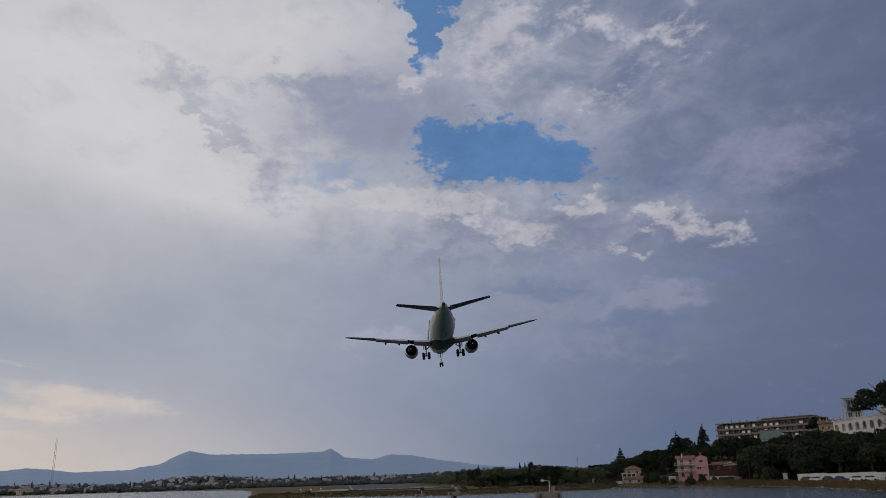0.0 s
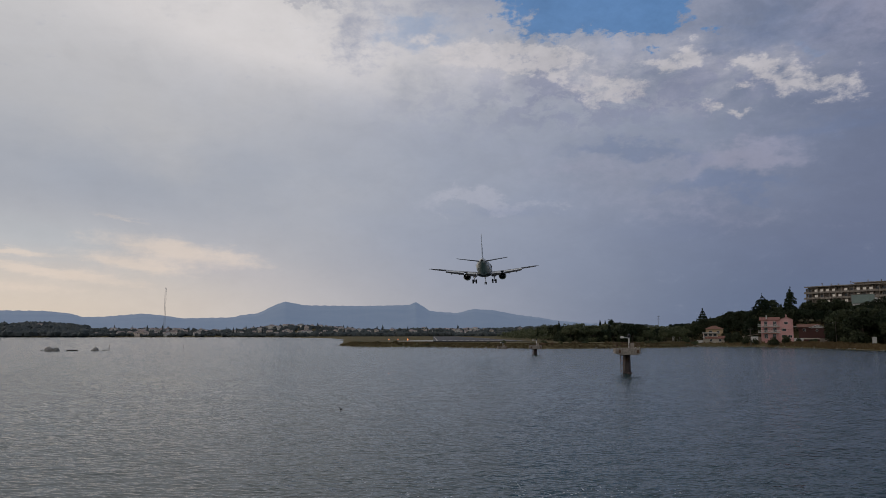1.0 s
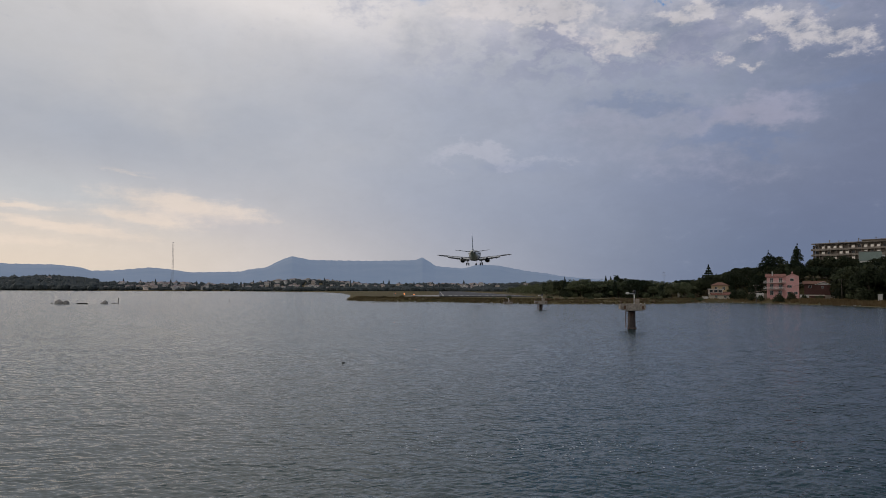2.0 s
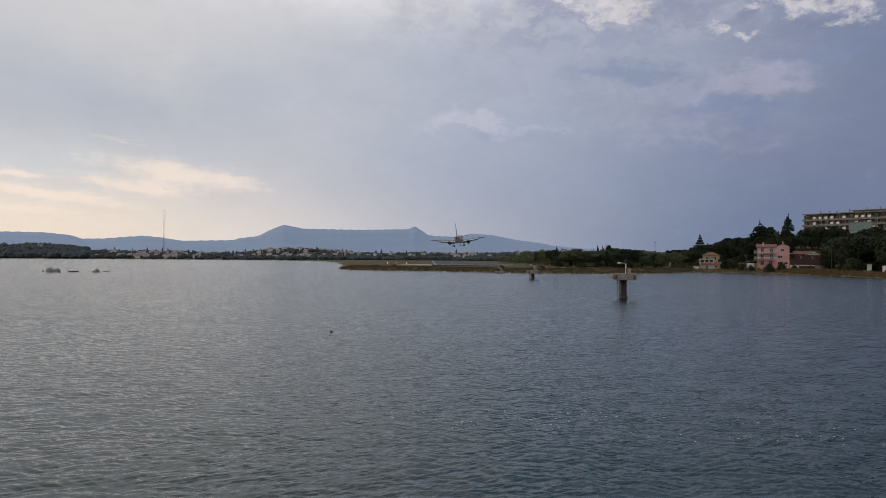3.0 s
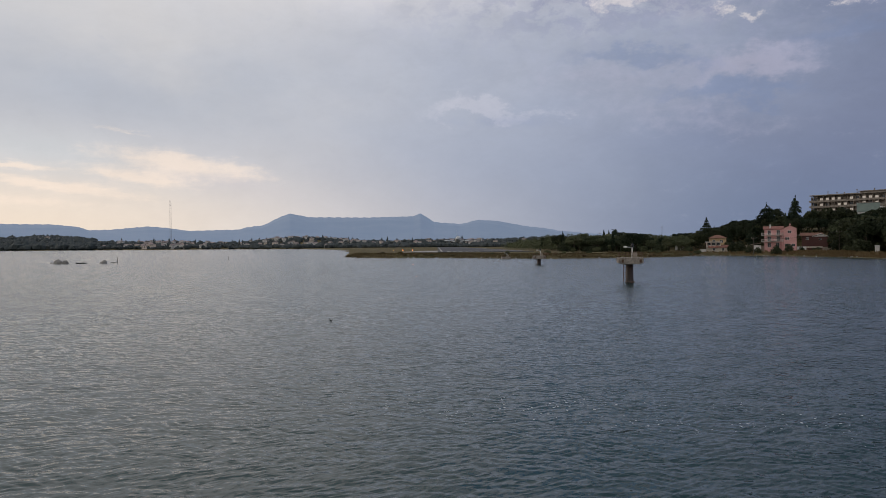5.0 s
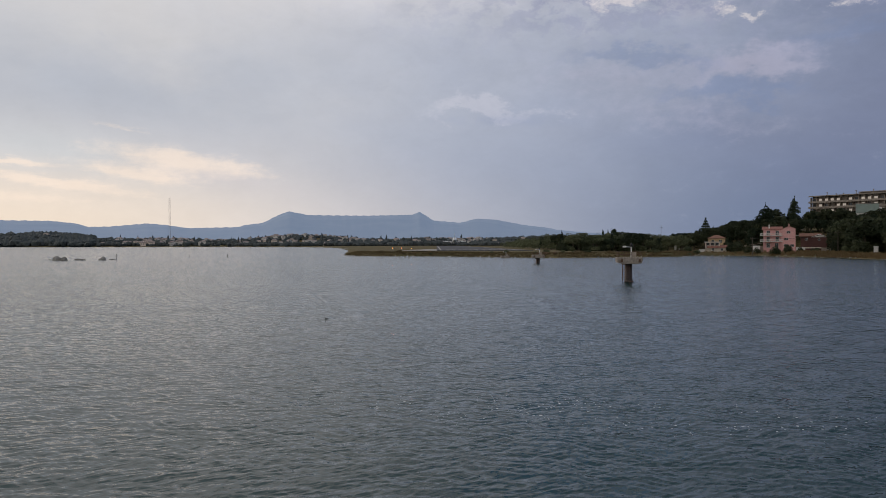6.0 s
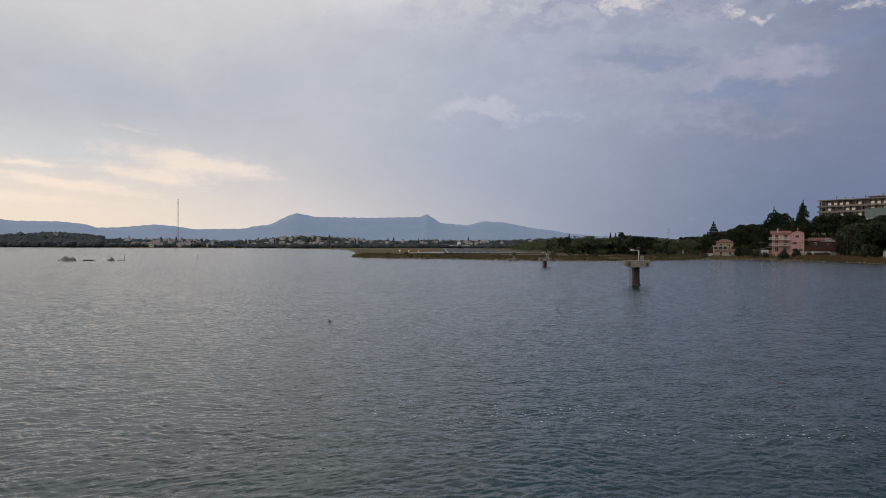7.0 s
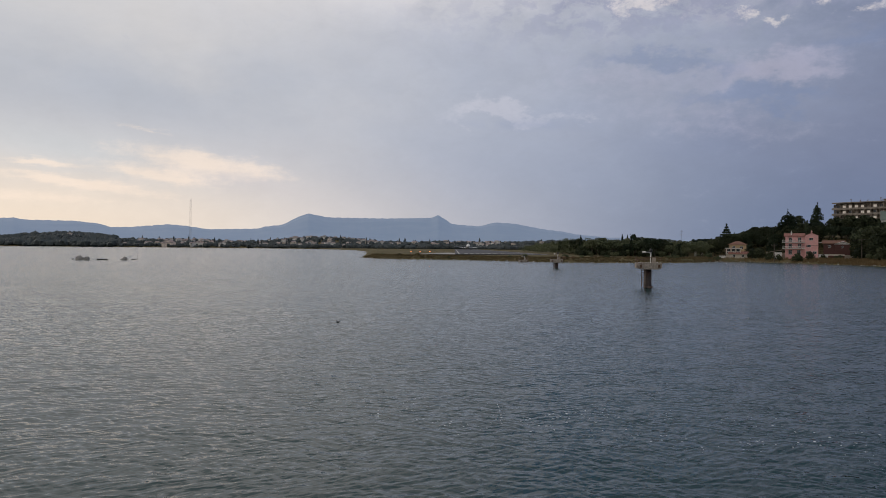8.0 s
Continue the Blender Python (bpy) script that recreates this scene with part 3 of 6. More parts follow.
def make_water_sheet():
    """One sheet to the horizon; the chop near the shore path is in the mesh."""
    rs = [4.0]
    while rs[-1] < 4950:
        rs.append(rs[-1] * (1.0085 if rs[-1] < 140 else 1.016 if rs[-1] < 420 else 1.04))
    rs = np.array(rs)
    az = np.concatenate([np.linspace(-180, -50, 40)[:-1], np.linspace(-50, 50, 420), np.linspace(50, 180, 40)[1:-1]])
    R, A = np.meshgrid(rs, np.radians(az), indexing="ij")
    x, y = R * np.sin(A), R * np.cos(A)
    rng = np.random.default_rng(5)
    z = np.zeros_like(x)
    for _ in range(60):
        wl = np.exp(rng.uniform(np.log(0.45), np.log(4.5)))
        th = np.radians(rng.normal(282, 30))
        k = 2 * math.pi / wl
        amp = 0.0018 * wl ** 0.62
        fade = 1 - smooth01((R * 0.0085 * 3.2 - wl * 0.5) / wl)
        z += amp * fade * np.sin(k * (x * np.cos(th) + y * np.sin(th)) + rng.uniform(0, 6.28))
    z *= 0.7 + 0.5 * wobble(x, y, 9.0)
    n, w = R.shape
    verts = np.stack([x.ravel(), y.ravel(), z.ravel()], 1)
    idx = np.arange(n * w).reshape(n, w)
    nxt = np.roll(idx, -1, 1)
    faces = np.stack([idx[:-1].ravel(), idx[1:].ravel(), nxt[1:].ravel(), nxt[:-1].ravel()], 1).tolist()
    faces.append(idx[0].tolist())
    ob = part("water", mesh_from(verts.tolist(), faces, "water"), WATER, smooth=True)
    return tagged(ob, "grey rippled lagoon water with flecks of foam", "water", kind="structure")


# skyline of the far range: azimuth and elevation in degrees
RANGE = [(-60, 1.2), (-45, 1.5), (-36, 1.6), (-31.0, 1.73), (-30.3, 1.78), (-29.5, 1.65), (-26.6, 1.65), (-25.0, 1.49), (-24.3, 1.26), (-23.0, 1.29), (-20.4, 1.54),
         (-19.2, 1.44), (-17.7, 1.22), (-14.2, 1.31), (-13.5, 1.49), (-12.3, 1.64), (-11.2, 2.22), (-10.4, 2.53), (-8.9, 2.25), (-4.6, 2.22), (-1.0, 2.30),
         (-0.37, 2.53), (0.7, 1.84), (2.8, 1.68), (4.0, 1.99), (5.5, 1.91), (7.7, 1.49), (9.4, 1.28), (10.2, 1.11), (12.6, 0.87), (16, 0.7), (24, 0.6), (60, 0.5)]


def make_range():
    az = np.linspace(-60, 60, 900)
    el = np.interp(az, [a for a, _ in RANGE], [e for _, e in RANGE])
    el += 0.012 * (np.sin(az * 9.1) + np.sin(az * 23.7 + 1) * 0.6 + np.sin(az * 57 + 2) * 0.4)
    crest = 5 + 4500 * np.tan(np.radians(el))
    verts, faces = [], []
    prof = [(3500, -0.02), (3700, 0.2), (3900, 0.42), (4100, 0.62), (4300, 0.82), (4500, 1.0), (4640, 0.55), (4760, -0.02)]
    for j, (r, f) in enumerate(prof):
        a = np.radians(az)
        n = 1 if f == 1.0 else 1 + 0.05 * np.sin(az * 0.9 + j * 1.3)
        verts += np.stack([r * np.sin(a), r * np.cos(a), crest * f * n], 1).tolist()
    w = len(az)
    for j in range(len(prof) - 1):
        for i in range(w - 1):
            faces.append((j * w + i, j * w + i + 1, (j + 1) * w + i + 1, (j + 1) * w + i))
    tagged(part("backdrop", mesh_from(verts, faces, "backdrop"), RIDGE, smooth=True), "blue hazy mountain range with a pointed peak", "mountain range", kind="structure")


make_ground()
WATER_SHEET = make_water_sheet()
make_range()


# ---------------------------------------------------------------- airfield
def strip(name, corners, z, material, label, category, thick=0.25):
    bm = bmesh.new()
    top = [bm.verts.new((x, y, z)) for x, y in corners]
    bot = [bm.verts.new((x, y, z - thick)) for x, y in corners]
    bm.faces.new(top)
    bm.faces.new(bot[::-1])
    for i in range(len(top)):
        j = (i + 1) % len(top)
        bm.faces.new((top[i], bot[i], bot[j], top[j]))
    return tagged(part(name, bm, material), label, category, kind="structure")


RUN = 0.0154      # the runway veers to the right by this much a metre
def on_run(off, y):
    return (25.0 + RUN * (y - 97) + off, y)


strip("runway", [on_run(-23, 352), on_run(23, 352), on_run(23, 1500), on_run(-23, 1500)], 2.10, ASPHALT, "dark asphalt runway running away over the flat land", "runway")
strip("pavement", [on_run(-40, 362), on_run(-23.2, 346), on_run(-23.2, 430), on_run(-29, 430)], 2.12, PALE_PAVING, "pale concrete apron beside the runway's end", "pavement")
for s in (-21.5, 21.0):
    strip("runway_edge_line", [on_run(s, 360), on_run(s + 0.9, 360), on_run(s + 0.9, 1500), on_run(s, 1500)], 2.108, PALE_PAVING, "white painted runway edge line", "marking", 0.004)
for i in range(12):
    o = -18.3 + i * 3.0 + (1.2 if i > 5 else 0)
    strip("threshold_bar", [on_run(o, 366), on_run(o + 1.8, 366), on_run(o + 1.8, 396), on_run(o, 396)], 2.108, PALE_PAVING, "white painted runway threshold bar", "marking", 0.004)


def make_guidance_lights():
    lamp = thing("approach_slope_light", pose(-16.4, 378, 2.0), "low landing guidance light box glowing orange", "airfield light", "landing guidance lights")
    part("housing", box(-0.45, 0.45, -0.1, 0.8, 0.55, 1.15, 0.05), CONCRETE, lamp)
    for sx in (-0.3, 0.3):
        part("leg", tube((sx, 0.3, -0.3), (sx, 0.3, 0.56), 0.06), GALVANISED, lamp)
    part("lens", lathe([(-0.16, 0.14, 0.14, 0.85), (-0.12, 0.19, 0.19, 0.85), (-0.09, 0.19, 0.19, 0.85)], sides=12), LAMP_ORANGE, lamp, "glowing orange lens")
    for x in (-11.7, -6.8):
        copy_thing(lamp, pose(x, 378, 2.0))


make_guidance_lights()


# ---------------------------------------------------------------- light platforms in the water
def make_platform():
    p = thing("approach_light_platform", pose(27.1, 96.6, 0, 0, 0, -8), "weathered concrete light platform on a dark column in the water", "platform", "approach light platforms")
    bm = bmesh.new()
    prof = [(-1.72, 2.58), (-1.72, 3.28), (1.72, 3.28), (1.72, 2.58), (1.1, 2.42), (-1.1, 2.42)]
    a = [bm.verts.new((x, -1.7, z)) for x, z in prof]
    b = [bm.verts.new((x, 1.7, z)) for x, z in prof]
    bm.faces.new(a[::-1])
    bm.faces.new(b)
    for i in range(6):
        j = (i + 1) % 6
        bm.faces.new((a[i], a[j], b[j], b[i]))
    bmesh.ops.bevel(bm, geom=bm.edges[:], offset=0.05, segments=2, affect="EDGES")
    part("deck", bm, CONCRETE, p)
    for x in (-1.38, 1.15):
        part("fender", box(x, x + 0.32, -1.80, -1.69, 2.65, 3.05, 0.03), RUST, p)
    part("column", lathe([(-3.0, 0.62, 0.62, 0), (0.25, 0.54, 0.54, 0), (0.5, 0.50, 0.50, 0), (2.44, 0.49, 0.49, 0)], axis="z", sides=18), WET_COLUMN, p, "dark stained round column", smooth=True)
    part("collar", lathe([(-0.12, 0.70, 0.70, 0), (0.05, 0.72, 0.72, 0), (0.22, 0.66, 0.66, 0)], axis="z", sides=18), WET_COLUMN, p)
    lad = part("ladder", tube((-0.95, -0.45, 0.1), (-0.95, -0.45, 3.3), 0.055, sides=6), RUST, p, "rusty ladder")
    part("rail", tube((-0.62, -0.62, 0.1), (-0.62, -0.62, 3.3), 0.055, sides=6), RUST, lad)
    for i in range(9):
        part("rung", tube((-0.95, -0.45, 0.4 + i * 0.32), (-0.62, -0.62, 0.4 + i * 0.32), 0.04, sides=6), RUST, lad)
    posts = [(-1.65, -1.6), (-0.8, -1.6), (0.2, -1.6), (1.65, -1.6), (1.65, 0.0), (1.65, 1.6), (0.0, 1.6), (-1.65, 1.6), (-1.65, 0.0)]
    for x, y in posts:
        part("rail_post", tube((x, y, 3.26), (x, y, 4.0), 0.03, sides=6), RUST, p)
    for z in (3.65, 3.98):
        for (x0, y0), (x1, y1) in zip(posts, posts[1:] + posts[:1]):
            if (x0, y0) == (0.2, -1.6) or (x1, y1) == (-0.8, -1.6) and z > 3.8:
                continue
            part("handrail", tube((x0, y0, z), (x1, y1, z), 0.022, sides=6), RUST, p)
    part("lamp_post", tube((0.35, 0, 3.25), (0.35, 0, 4.65), 0.10, 0.09), WHITEWASH, p, "pale steel lamp post")
    head = part("lamp_arm", tube((-0.55, 0.1, 4.66), (0.5, -0.05, 4.58), 0.06), GALVANISED, p)
    part("lamp_head", lathe([(-0.30, 0.06, 0.06, 0), (-0.22, 0.12, 0.12, 0), (0.1, 0.14, 0.14, 0), (0.24, 0.08, 0.08, 0)], sides=12), WHITEWASH, head, "white lamp housing").matrix_basis = pose(-0.62, 0.1, 4.66, 0, 0, 70)
    part("lamp_hood", lathe([(-0.24, 0.14, 0.16, 0), (0.0, 0.24, 0.27, 0), (0.24, 0.18, 0.2, 0)], sides=12), SOOT, head).matrix_basis = pose(0.36, -0.02, 4.86)
    part("control_box", box(0.55, 1.05, -0.3, 0.3, 3.27, 3.95, 0.03), DRAB, p)
    p.matrix_basis = pose(26.9, 96.6, 0, 0, 0, -8) @ Matrix.Diagonal((0.9, 0.9, 1.0, 1))
    copy_thing(p, pose(29.3, 190, -1.0, 0, 0, -4))
    far = copy_thing(p, pose(29.5, 270, -2.5, 0, 0, 5))
    far["label"] = "weathered concrete light platform low over the shore water"


make_platform()


# ---------------------------------------------------------------- the airliner
def wing_panel(bm, sections, t=0.11, even=False):
    """A tapered wing skin through sections of (x, y of leading edge, z, chord, twist)."""
    prof = [(0.0, 0.0), (0.03, 0.5), (0.15, 0.95), (0.35, 1.0), (0.65, 0.6), (1.0, 0.04), (1.0, -0.04), (0.65, -0.28), (0.35, -0.45), (0.12, -0.42), (0.03, -0.28)]
    rings = []
    for x, y, z, c, tw in sections:
        ring = []
        for i, (u, v) in enumerate(prof):
            if even:      # the same on both sides
                v = (v - prof[-i % len(prof)][1]) / 2 if i else 0.0
            yy, zz = -u * c, v * c * t * 0.6
            ca, sa = math.cos(radians(tw)), math.sin(radians(tw))
            ring.append(bm.verts.new((x, y + yy * ca - zz * sa, z + yy * sa + zz * ca)))
        rings.append(ring)
    n = len(prof)
    for r, s in zip(rings, rings[1:]):
        for i in range(n):
            j = (i + 1) % n
            bm.faces.new((r[i], r[j], s[j], s[i]))
    bm.faces.new(rings[0][::-1])
    bm.faces.new(rings[-1])


def panel(sections, t=0.11):
    bm = bmesh.new()
    wing_panel(bm, sections, t)
    return bm


def make_airliner():
    a = thing("airliner", pose(16, 113, 27), "white twin-engine jet airliner with gear and flaps down", "airplane")
    # body: nose at +y
    rings = [(15.6, 0.05, 0.05, -0.55), (15.3, 0.45, 0.42, -0.5), (14.6, 0.95, 0.90, -0.38), (13.5, 1.42, 1.42, -0.16), (12.2, 1.72, 1.78, -0.04), (10.5, 1.87, 1.98, 0.0), (4.0, 1.88, 2.0, 0.0),
             (-5.0, 1.88, 2.0, 0.0), (-8.0, 1.82, 1.86, 0.12), (-11.0, 1.50, 1.50, 0.40), (-13.5, 1.10, 1.08, 0.72), (-15.6, 0.68, 0.66, 0.98), (-16.9, 0.40, 0.38, 1.12), (-17.5, 0.24, 0.24, 1.18)]
    body = part("fuselage", lathe(rings, sides=32), PLANE_WHITE, a, smooth=True)
    part("tail_cone_exhaust", lathe([(-17.66, 0.20, 0.22, 1.16), (-17.35, 0.27, 0.30, 1.16)], sides=12), SOOT, body)
    part("belly_fairing", lathe([(5.6, 0.3, 0.1, -1.75), (4.6, 1.5, 0.5, -1.65), (2.0, 1.95, 0.75, -1.55), (-2.5, 1.95, 0.78, -1.55), (-4.6, 1.4, 0.5, -1.6), (-6.0, 0.3, 0.1, -1.7)], sides=20), PLANE_GREY, body, "grey belly fairing", smooth=True)
    part("antenna", panel([(0, -7.4, -1.62, 0.5, 0), (0.0, -7.6, -2.0, 0.3, 0)]), PLANE_DARK, body)
    for y in (-9.3, 6.0):
        part("drain_mast", tube((0.25, y, -1.55), (0.25, y - 0.15, -2.1), 0.06, 0.04), PLANE_DARK, body)
    for s in (-1, 1):
        for y in (11.6, 7.2):
            bm = bmesh.new()
            add_box(bm, 1.90 * s - 0.03, 1.90 * s + 0.03, y - 0.42, y + 0.42, -0.55, 1.15)
            part("cabin_door", bm, PLANE_GREY, body)
        for i in range(26):
            y = 9.8 - i * 0.72
            r = 1.86
            part("cabin_window", box(s * r - 0.03, s * r + 0.03, y - 0.12, y + 0.12, 0.42, 0.76), GLASS, body)
    for s in (-1, 1):
        di = math.tan(radians(6.0))
        def sec(x, y, c, tw=1.0):
            return (s * x, y, -1.28 + (x - 1.6) * di, c, tw)
        w = part("wing", panel([sec(0.9, 4.9, 7.0), sec(1.9, 4.3, 6.2), sec(4.8, 2.3, 4.2), sec(9.6, -0.35, 2.85), sec(14.0, -2.75, 1.45), sec(14.45, -3.25, 0.8)], 0.12), PLANE_GREY, a, "grey wing")
        # lowered flaps, in two slotted spans, each of a pale and a dark leaf
        for n, (x0, x1, y0, y1, c0, c1) in enumerate(((1.95, 4.35, -1.75, -1.85, 1.5, 1.35), (5.3, 10.0, -2.0, -3.2, 1.2, 0.85))):
            part("flap", panel([sec(x0, y0, c0 * 0.62, 24), sec(x1, y1, c1 * 0.62, 24)], 0.13), PLANE_FLAP, w, "pale lowered flap")
            low = [sec(x0, y0 - c0 * 0.54, c0 * 0.70, 42), sec(x1, y1 - c1 * 0.54, c1 * 0.70, 42)]
            part("rear_flap", panel([(x, y, z - c * 0.42, c, tw) for x, y, z, c, tw in low], 0.12), PLANE_DARK, w, "dark rear flap leaf")
        part("aileron", panel([sec(10.1, -2.75, 1.0, 15), sec(13.6, -3.75, 0.75, 15)], 0.20), PLANE_DARK, w)
        for x0, x1, y0, y1 in ((5.4, 9.6, 2.35, 0.05), (9.8, 14.0, 0.0, -2.4)):
            part("slat", panel([sec(x0, y0, 0.75, -22), sec(x1, y1, 0.5, -22)], 0.16), PLANE_METAL, w, "bare metal slat")
        for x, y in ((3.3, -1.6), (6.6, -1.7), (8.6, -2.2)):
            z = -1.28 + (x - 1.6) * di
            part("flap_track_fairing", lathe([(y + 1.9, 0.04, 0.04, z - 0.32), (y + 1.0, 0.15, 0.22, z - 0.42), (y - 0.6, 0.16, 0.24, z - 0.72), (y - 1.7, 0.03, 0.03, z - 1.05)], sides=8), PLANE_GREY, w).location.x = s * x
        part("wing_tip_light", lathe([(-3.3, 0.05, 0.05, 0), (-3.4, 0.08, 0.08, 0), (-3.5, 0.02, 0.02, 0)], sides=8), PLANE_MARK, w).location = (s * 14.45, 0, -1.28 + 12.85 * di)
        # engine: flattened cowl under the wing
        ex, ez = 4.83 * s, -2.02
        e = part("engine", lathe([(6.3, 0.84, 0.80, 0), (6.15, 0.96, 0.90, 0.0), (5.2, 1.06, 0.98, -0.01), (3.6, 1.04, 0.98, 0.0), (2.6, 0.90, 0.88, 0.03), (2.35, 0.86, 0.84, 0.04)], sides=24, closed=False), PLANE_WHITE, a, "white engine cowl", smooth=True)
        e.location = (ex, 0, ez)
        part("intake", lathe([(6.28, 0.83, 0.79, 0), (5.7, 0.78, 0.74, 0), (5.3, 0.3, 0.3, 0), (5.25, 0.02, 0.02, 0)], sides=24), SOOT, e)
        part("exhaust_nozzle", lathe([(2.42, 0.84, 0.82, 0.04), (3.0, 0.80, 0.78, 0.04), (3.3, 0.55, 0.55, 0.04), (1.75, 0.50, 0.50, 0.05), (1.2, 0.40, 0.40, 0.06)], sides=24, closed=False), SOOT, e, "dark hot nozzle")
        part("exhaust_plug", lathe([(2.6, 0.34, 0.34, 0.05), (1.3, 0.26, 0.26, 0.06), (0.75, 0.04, 0.04, 0.06)], sides=16), PLANE_METAL, e)
        part("pylon", panel([(0, 4.9, 0.62, 4.6, 0), (0, 3.6, 1.15, 4.8, 0)], 0.10), PLANE_GREY, e)
        # tailplane
        t = part("tailplane", panel([(s * 0.35, -12.6, 1.05, 3.8, 2), (s * 6.35, -15.9, 1.05 + 6.0 * math.tan(radians(7)), 1.35, 2)], 0.10), PLANE_GREY, a, "grey tailplane")
        part("elevator", panel([(s * 0.9, -15.75, 1.06, 0.85, -3), (s * 6.2, -17.08, 1.05 + 5.85 * math.tan(radians(7)), 0.42, -3)], 0.12), PLANE_DARK, t)
        # main gear
        g = part("main_gear", tube((2.62 * s, -0.95, -1.6), (2.62 * s, -1.05, -3.5), 0.16, 0.12), PLANE_METAL, a, "main landing gear leg")
        part("axle", tube((2.05 * s, -1.05, -3.5), (3.19 * s, -1.05, -3.5), 0.09), PLANE_METAL, g)
        part("side_brace", tube((2.62 * s, -1.0, -2.6), (1.5 * s, -1.0, -1.75), 0.08), PLANE_METAL, g)
        part("gear_door", box(2.95 * s - 0.03, 2.95 * s + 0.03, -1.6, -0.5, -2.55, -1.55), PLANE_GREY, g)
        for dx in (-0.42, 0.42):
            part("wheel", wheel_mesh(0.56, 0.40), RUBBER, g, smooth=False).location = (2.62 * s + dx, -1.05, -3.5)
    # fin
    f = part("fin", fin_mesh(), PLANE_WHITE, a, "white fin")
    part("rudder", fin_piece([(-15.4, 1.7, 1.75), (-17.75, 7.6, 0.85)], 0.10), PLANE_WHITE, f)
    part("fin_marking", fin_piece([(-13.9, 3.2, 1.2), (-14.9, 5.2, 1.1)], 0.22), PLANE_MARK, f, "blue shape on the fin")
    # nose gear
    n = part("nose_gear", tube((0, 11.4, -1.7), (0, 11.3, -3.75), 0.11, 0.09), PLANE_METAL, a, "nose landing gear leg")
    part("axle", tube((-0.32, 11.3, -3.75), (0.32, 11.3, -3.75), 0.06), PLANE_METAL, n)
    for dx in (-0.21, 0.21):
        part("wheel", wheel_mesh(0.38, 0.22), RUBBER, n).location = (dx, 11.3, -3.75)
    for dx in (-0.38, 0.38):
        part("gear_door", box(dx - 0.02, dx + 0.02, 11.0, 12.6, -2.35, -1.75), PLANE_WHITE, n)
    part("beacon", lathe([(-0.1, 0.02, 0.02, -2.35), (0.0, 0.1, 0.1, -2.33), (0.1, 0.02, 0.02, -2.3)], sides=8), PLANE_MARK, body)
    return a


def wheel_mesh(r, w):
    bm = bmesh.new()
    prof = [(-w / 2, r * 0.55), (-w / 2, r * 0.85), (-w * 0.3, r), (w * 0.3, r), (w / 2, r * 0.85), (w / 2, r * 0.55)]
    rings = [[bm.verts.new((x, math.cos(i * math.pi / 10) * q, math.sin(i * math.pi / 10) * q)) for i in range(20)] for x, q in prof]
    for a, b in zip(rings, rings[1:]):
        for i in range(20):
            j = (i + 1) % 20
            bm.faces.new((a[i], a[j], b[j], b[i]))
    bm.faces.new(rings[0][::-1])
    bm.faces.new(rings[-1])
    return bm


def fin_piece(secs, t):
    """An upright panel through (y of the leading edge, z, chord)."""
    bm = bmesh.new()
    wing_panel(bm, [(z, y, 0.0, c, 0.0) for y, z, c in secs], t, True)
    for v in bm.verts:
        v.co = Vector((v.co.z, v.co.y, v.co.x))
    return bm


def fin_mesh():
    bm = bmesh.new()
    wing_panel(bm, [(z, y, 0.0, c, 0.0) for y, z, c in ((-6.0, 1.75, 9.6), (-10.2, 2.25, 6.1), (-11.2, 2.7, 5.3), (-16.0, 7.7, 1.9))], 0.065, True)
    for v in bm.verts:
        v.co = Vector((v.co.z, v.co.y, v.co.x))
    return bm


AIRLINER = make_airliner()


# ---------------------------------------------------------------- trees and shrubs
GX, GY = np.meshgrid(np.arange(-60, 261, 1.0), np.arange(120, 501, 1.0))
Z_TABLE, S_TABLE = ground_z(GX, GY), coast_distance(GX, GY)


def near_value(table, exact, x, y):
    """Read a value off the one-metre table, or work it out beyond it."""
    if not (-60 <= x < 259 and 120 <= y < 499):
        return float(exact(np.array([x]), np.array([y]))[0])
    i, j = int(y - 120), int(x + 60)
    v, u = y - 120 - i, x + 60 - j
    return float((table[i, j] * (1 - u) + table[i, j + 1] * u) * (1 - v) + (table[i + 1, j] * (1 - u) + table[i + 1, j + 1] * u) * v)


def ground_at(x, y):
    return near_value(Z_TABLE, ground_z, x, y)


def inland_at(x, y):
    return near_value(S_TABLE, coast_distance, x, y)


def polar(az, d):
    return d * math.sin(radians(az)), d * math.cos(radians(az))


def leaf_mesh(rng, blobs, count, size, name, droop=0.0):
    """Small leaf clumps over the shells of blobs (x, y, z, rx, ry, rz)."""
    blobs = np.array(blobs, float)
    area = (blobs[:, 3] * blobs[:, 5]) ** 1.0
    pick = rng.choice(len(blobs), count, p=area / area.sum())
    d = rng.normal(size=(count, 3))
    d /= np.linalg.norm(d, axis=1)[:, None]
    d[:, 2] = np.where(d[:, 2] < -0.5, -d[:, 2], d[:, 2])
    r = rng.uniform(0.62, 1.08, count) ** 0.7
    c = blobs[pick, :3] + d * blobs[pick, 3:] * r[:, None]
    n = d + rng.normal(size=(count, 3)) * 0.55
    n[:, 2] += 0.25 - droop
    n /= np.linalg.norm(n, axis=1)[:, None]
    u = np.cross(n, rng.normal(size=(count, 3)))
    u /= np.linalg.norm(u, axis=1)[:, None]
    v = np.cross(n, u)
    s = (size * rng.uniform(0.55, 1.35, count))[:, None]
    u, v = u * s, v * s * rng.uniform(0.45, 0.8, count)[:, None]
    verts = np.stack([c - u, c - v * 0.9 + n * s * 0.2, c + u, c + v], 1).reshape(-1, 3)
    faces = np.arange(count * 4).reshape(-1, 4)
    return mesh_from(verts.tolist(), faces.tolist(), name)


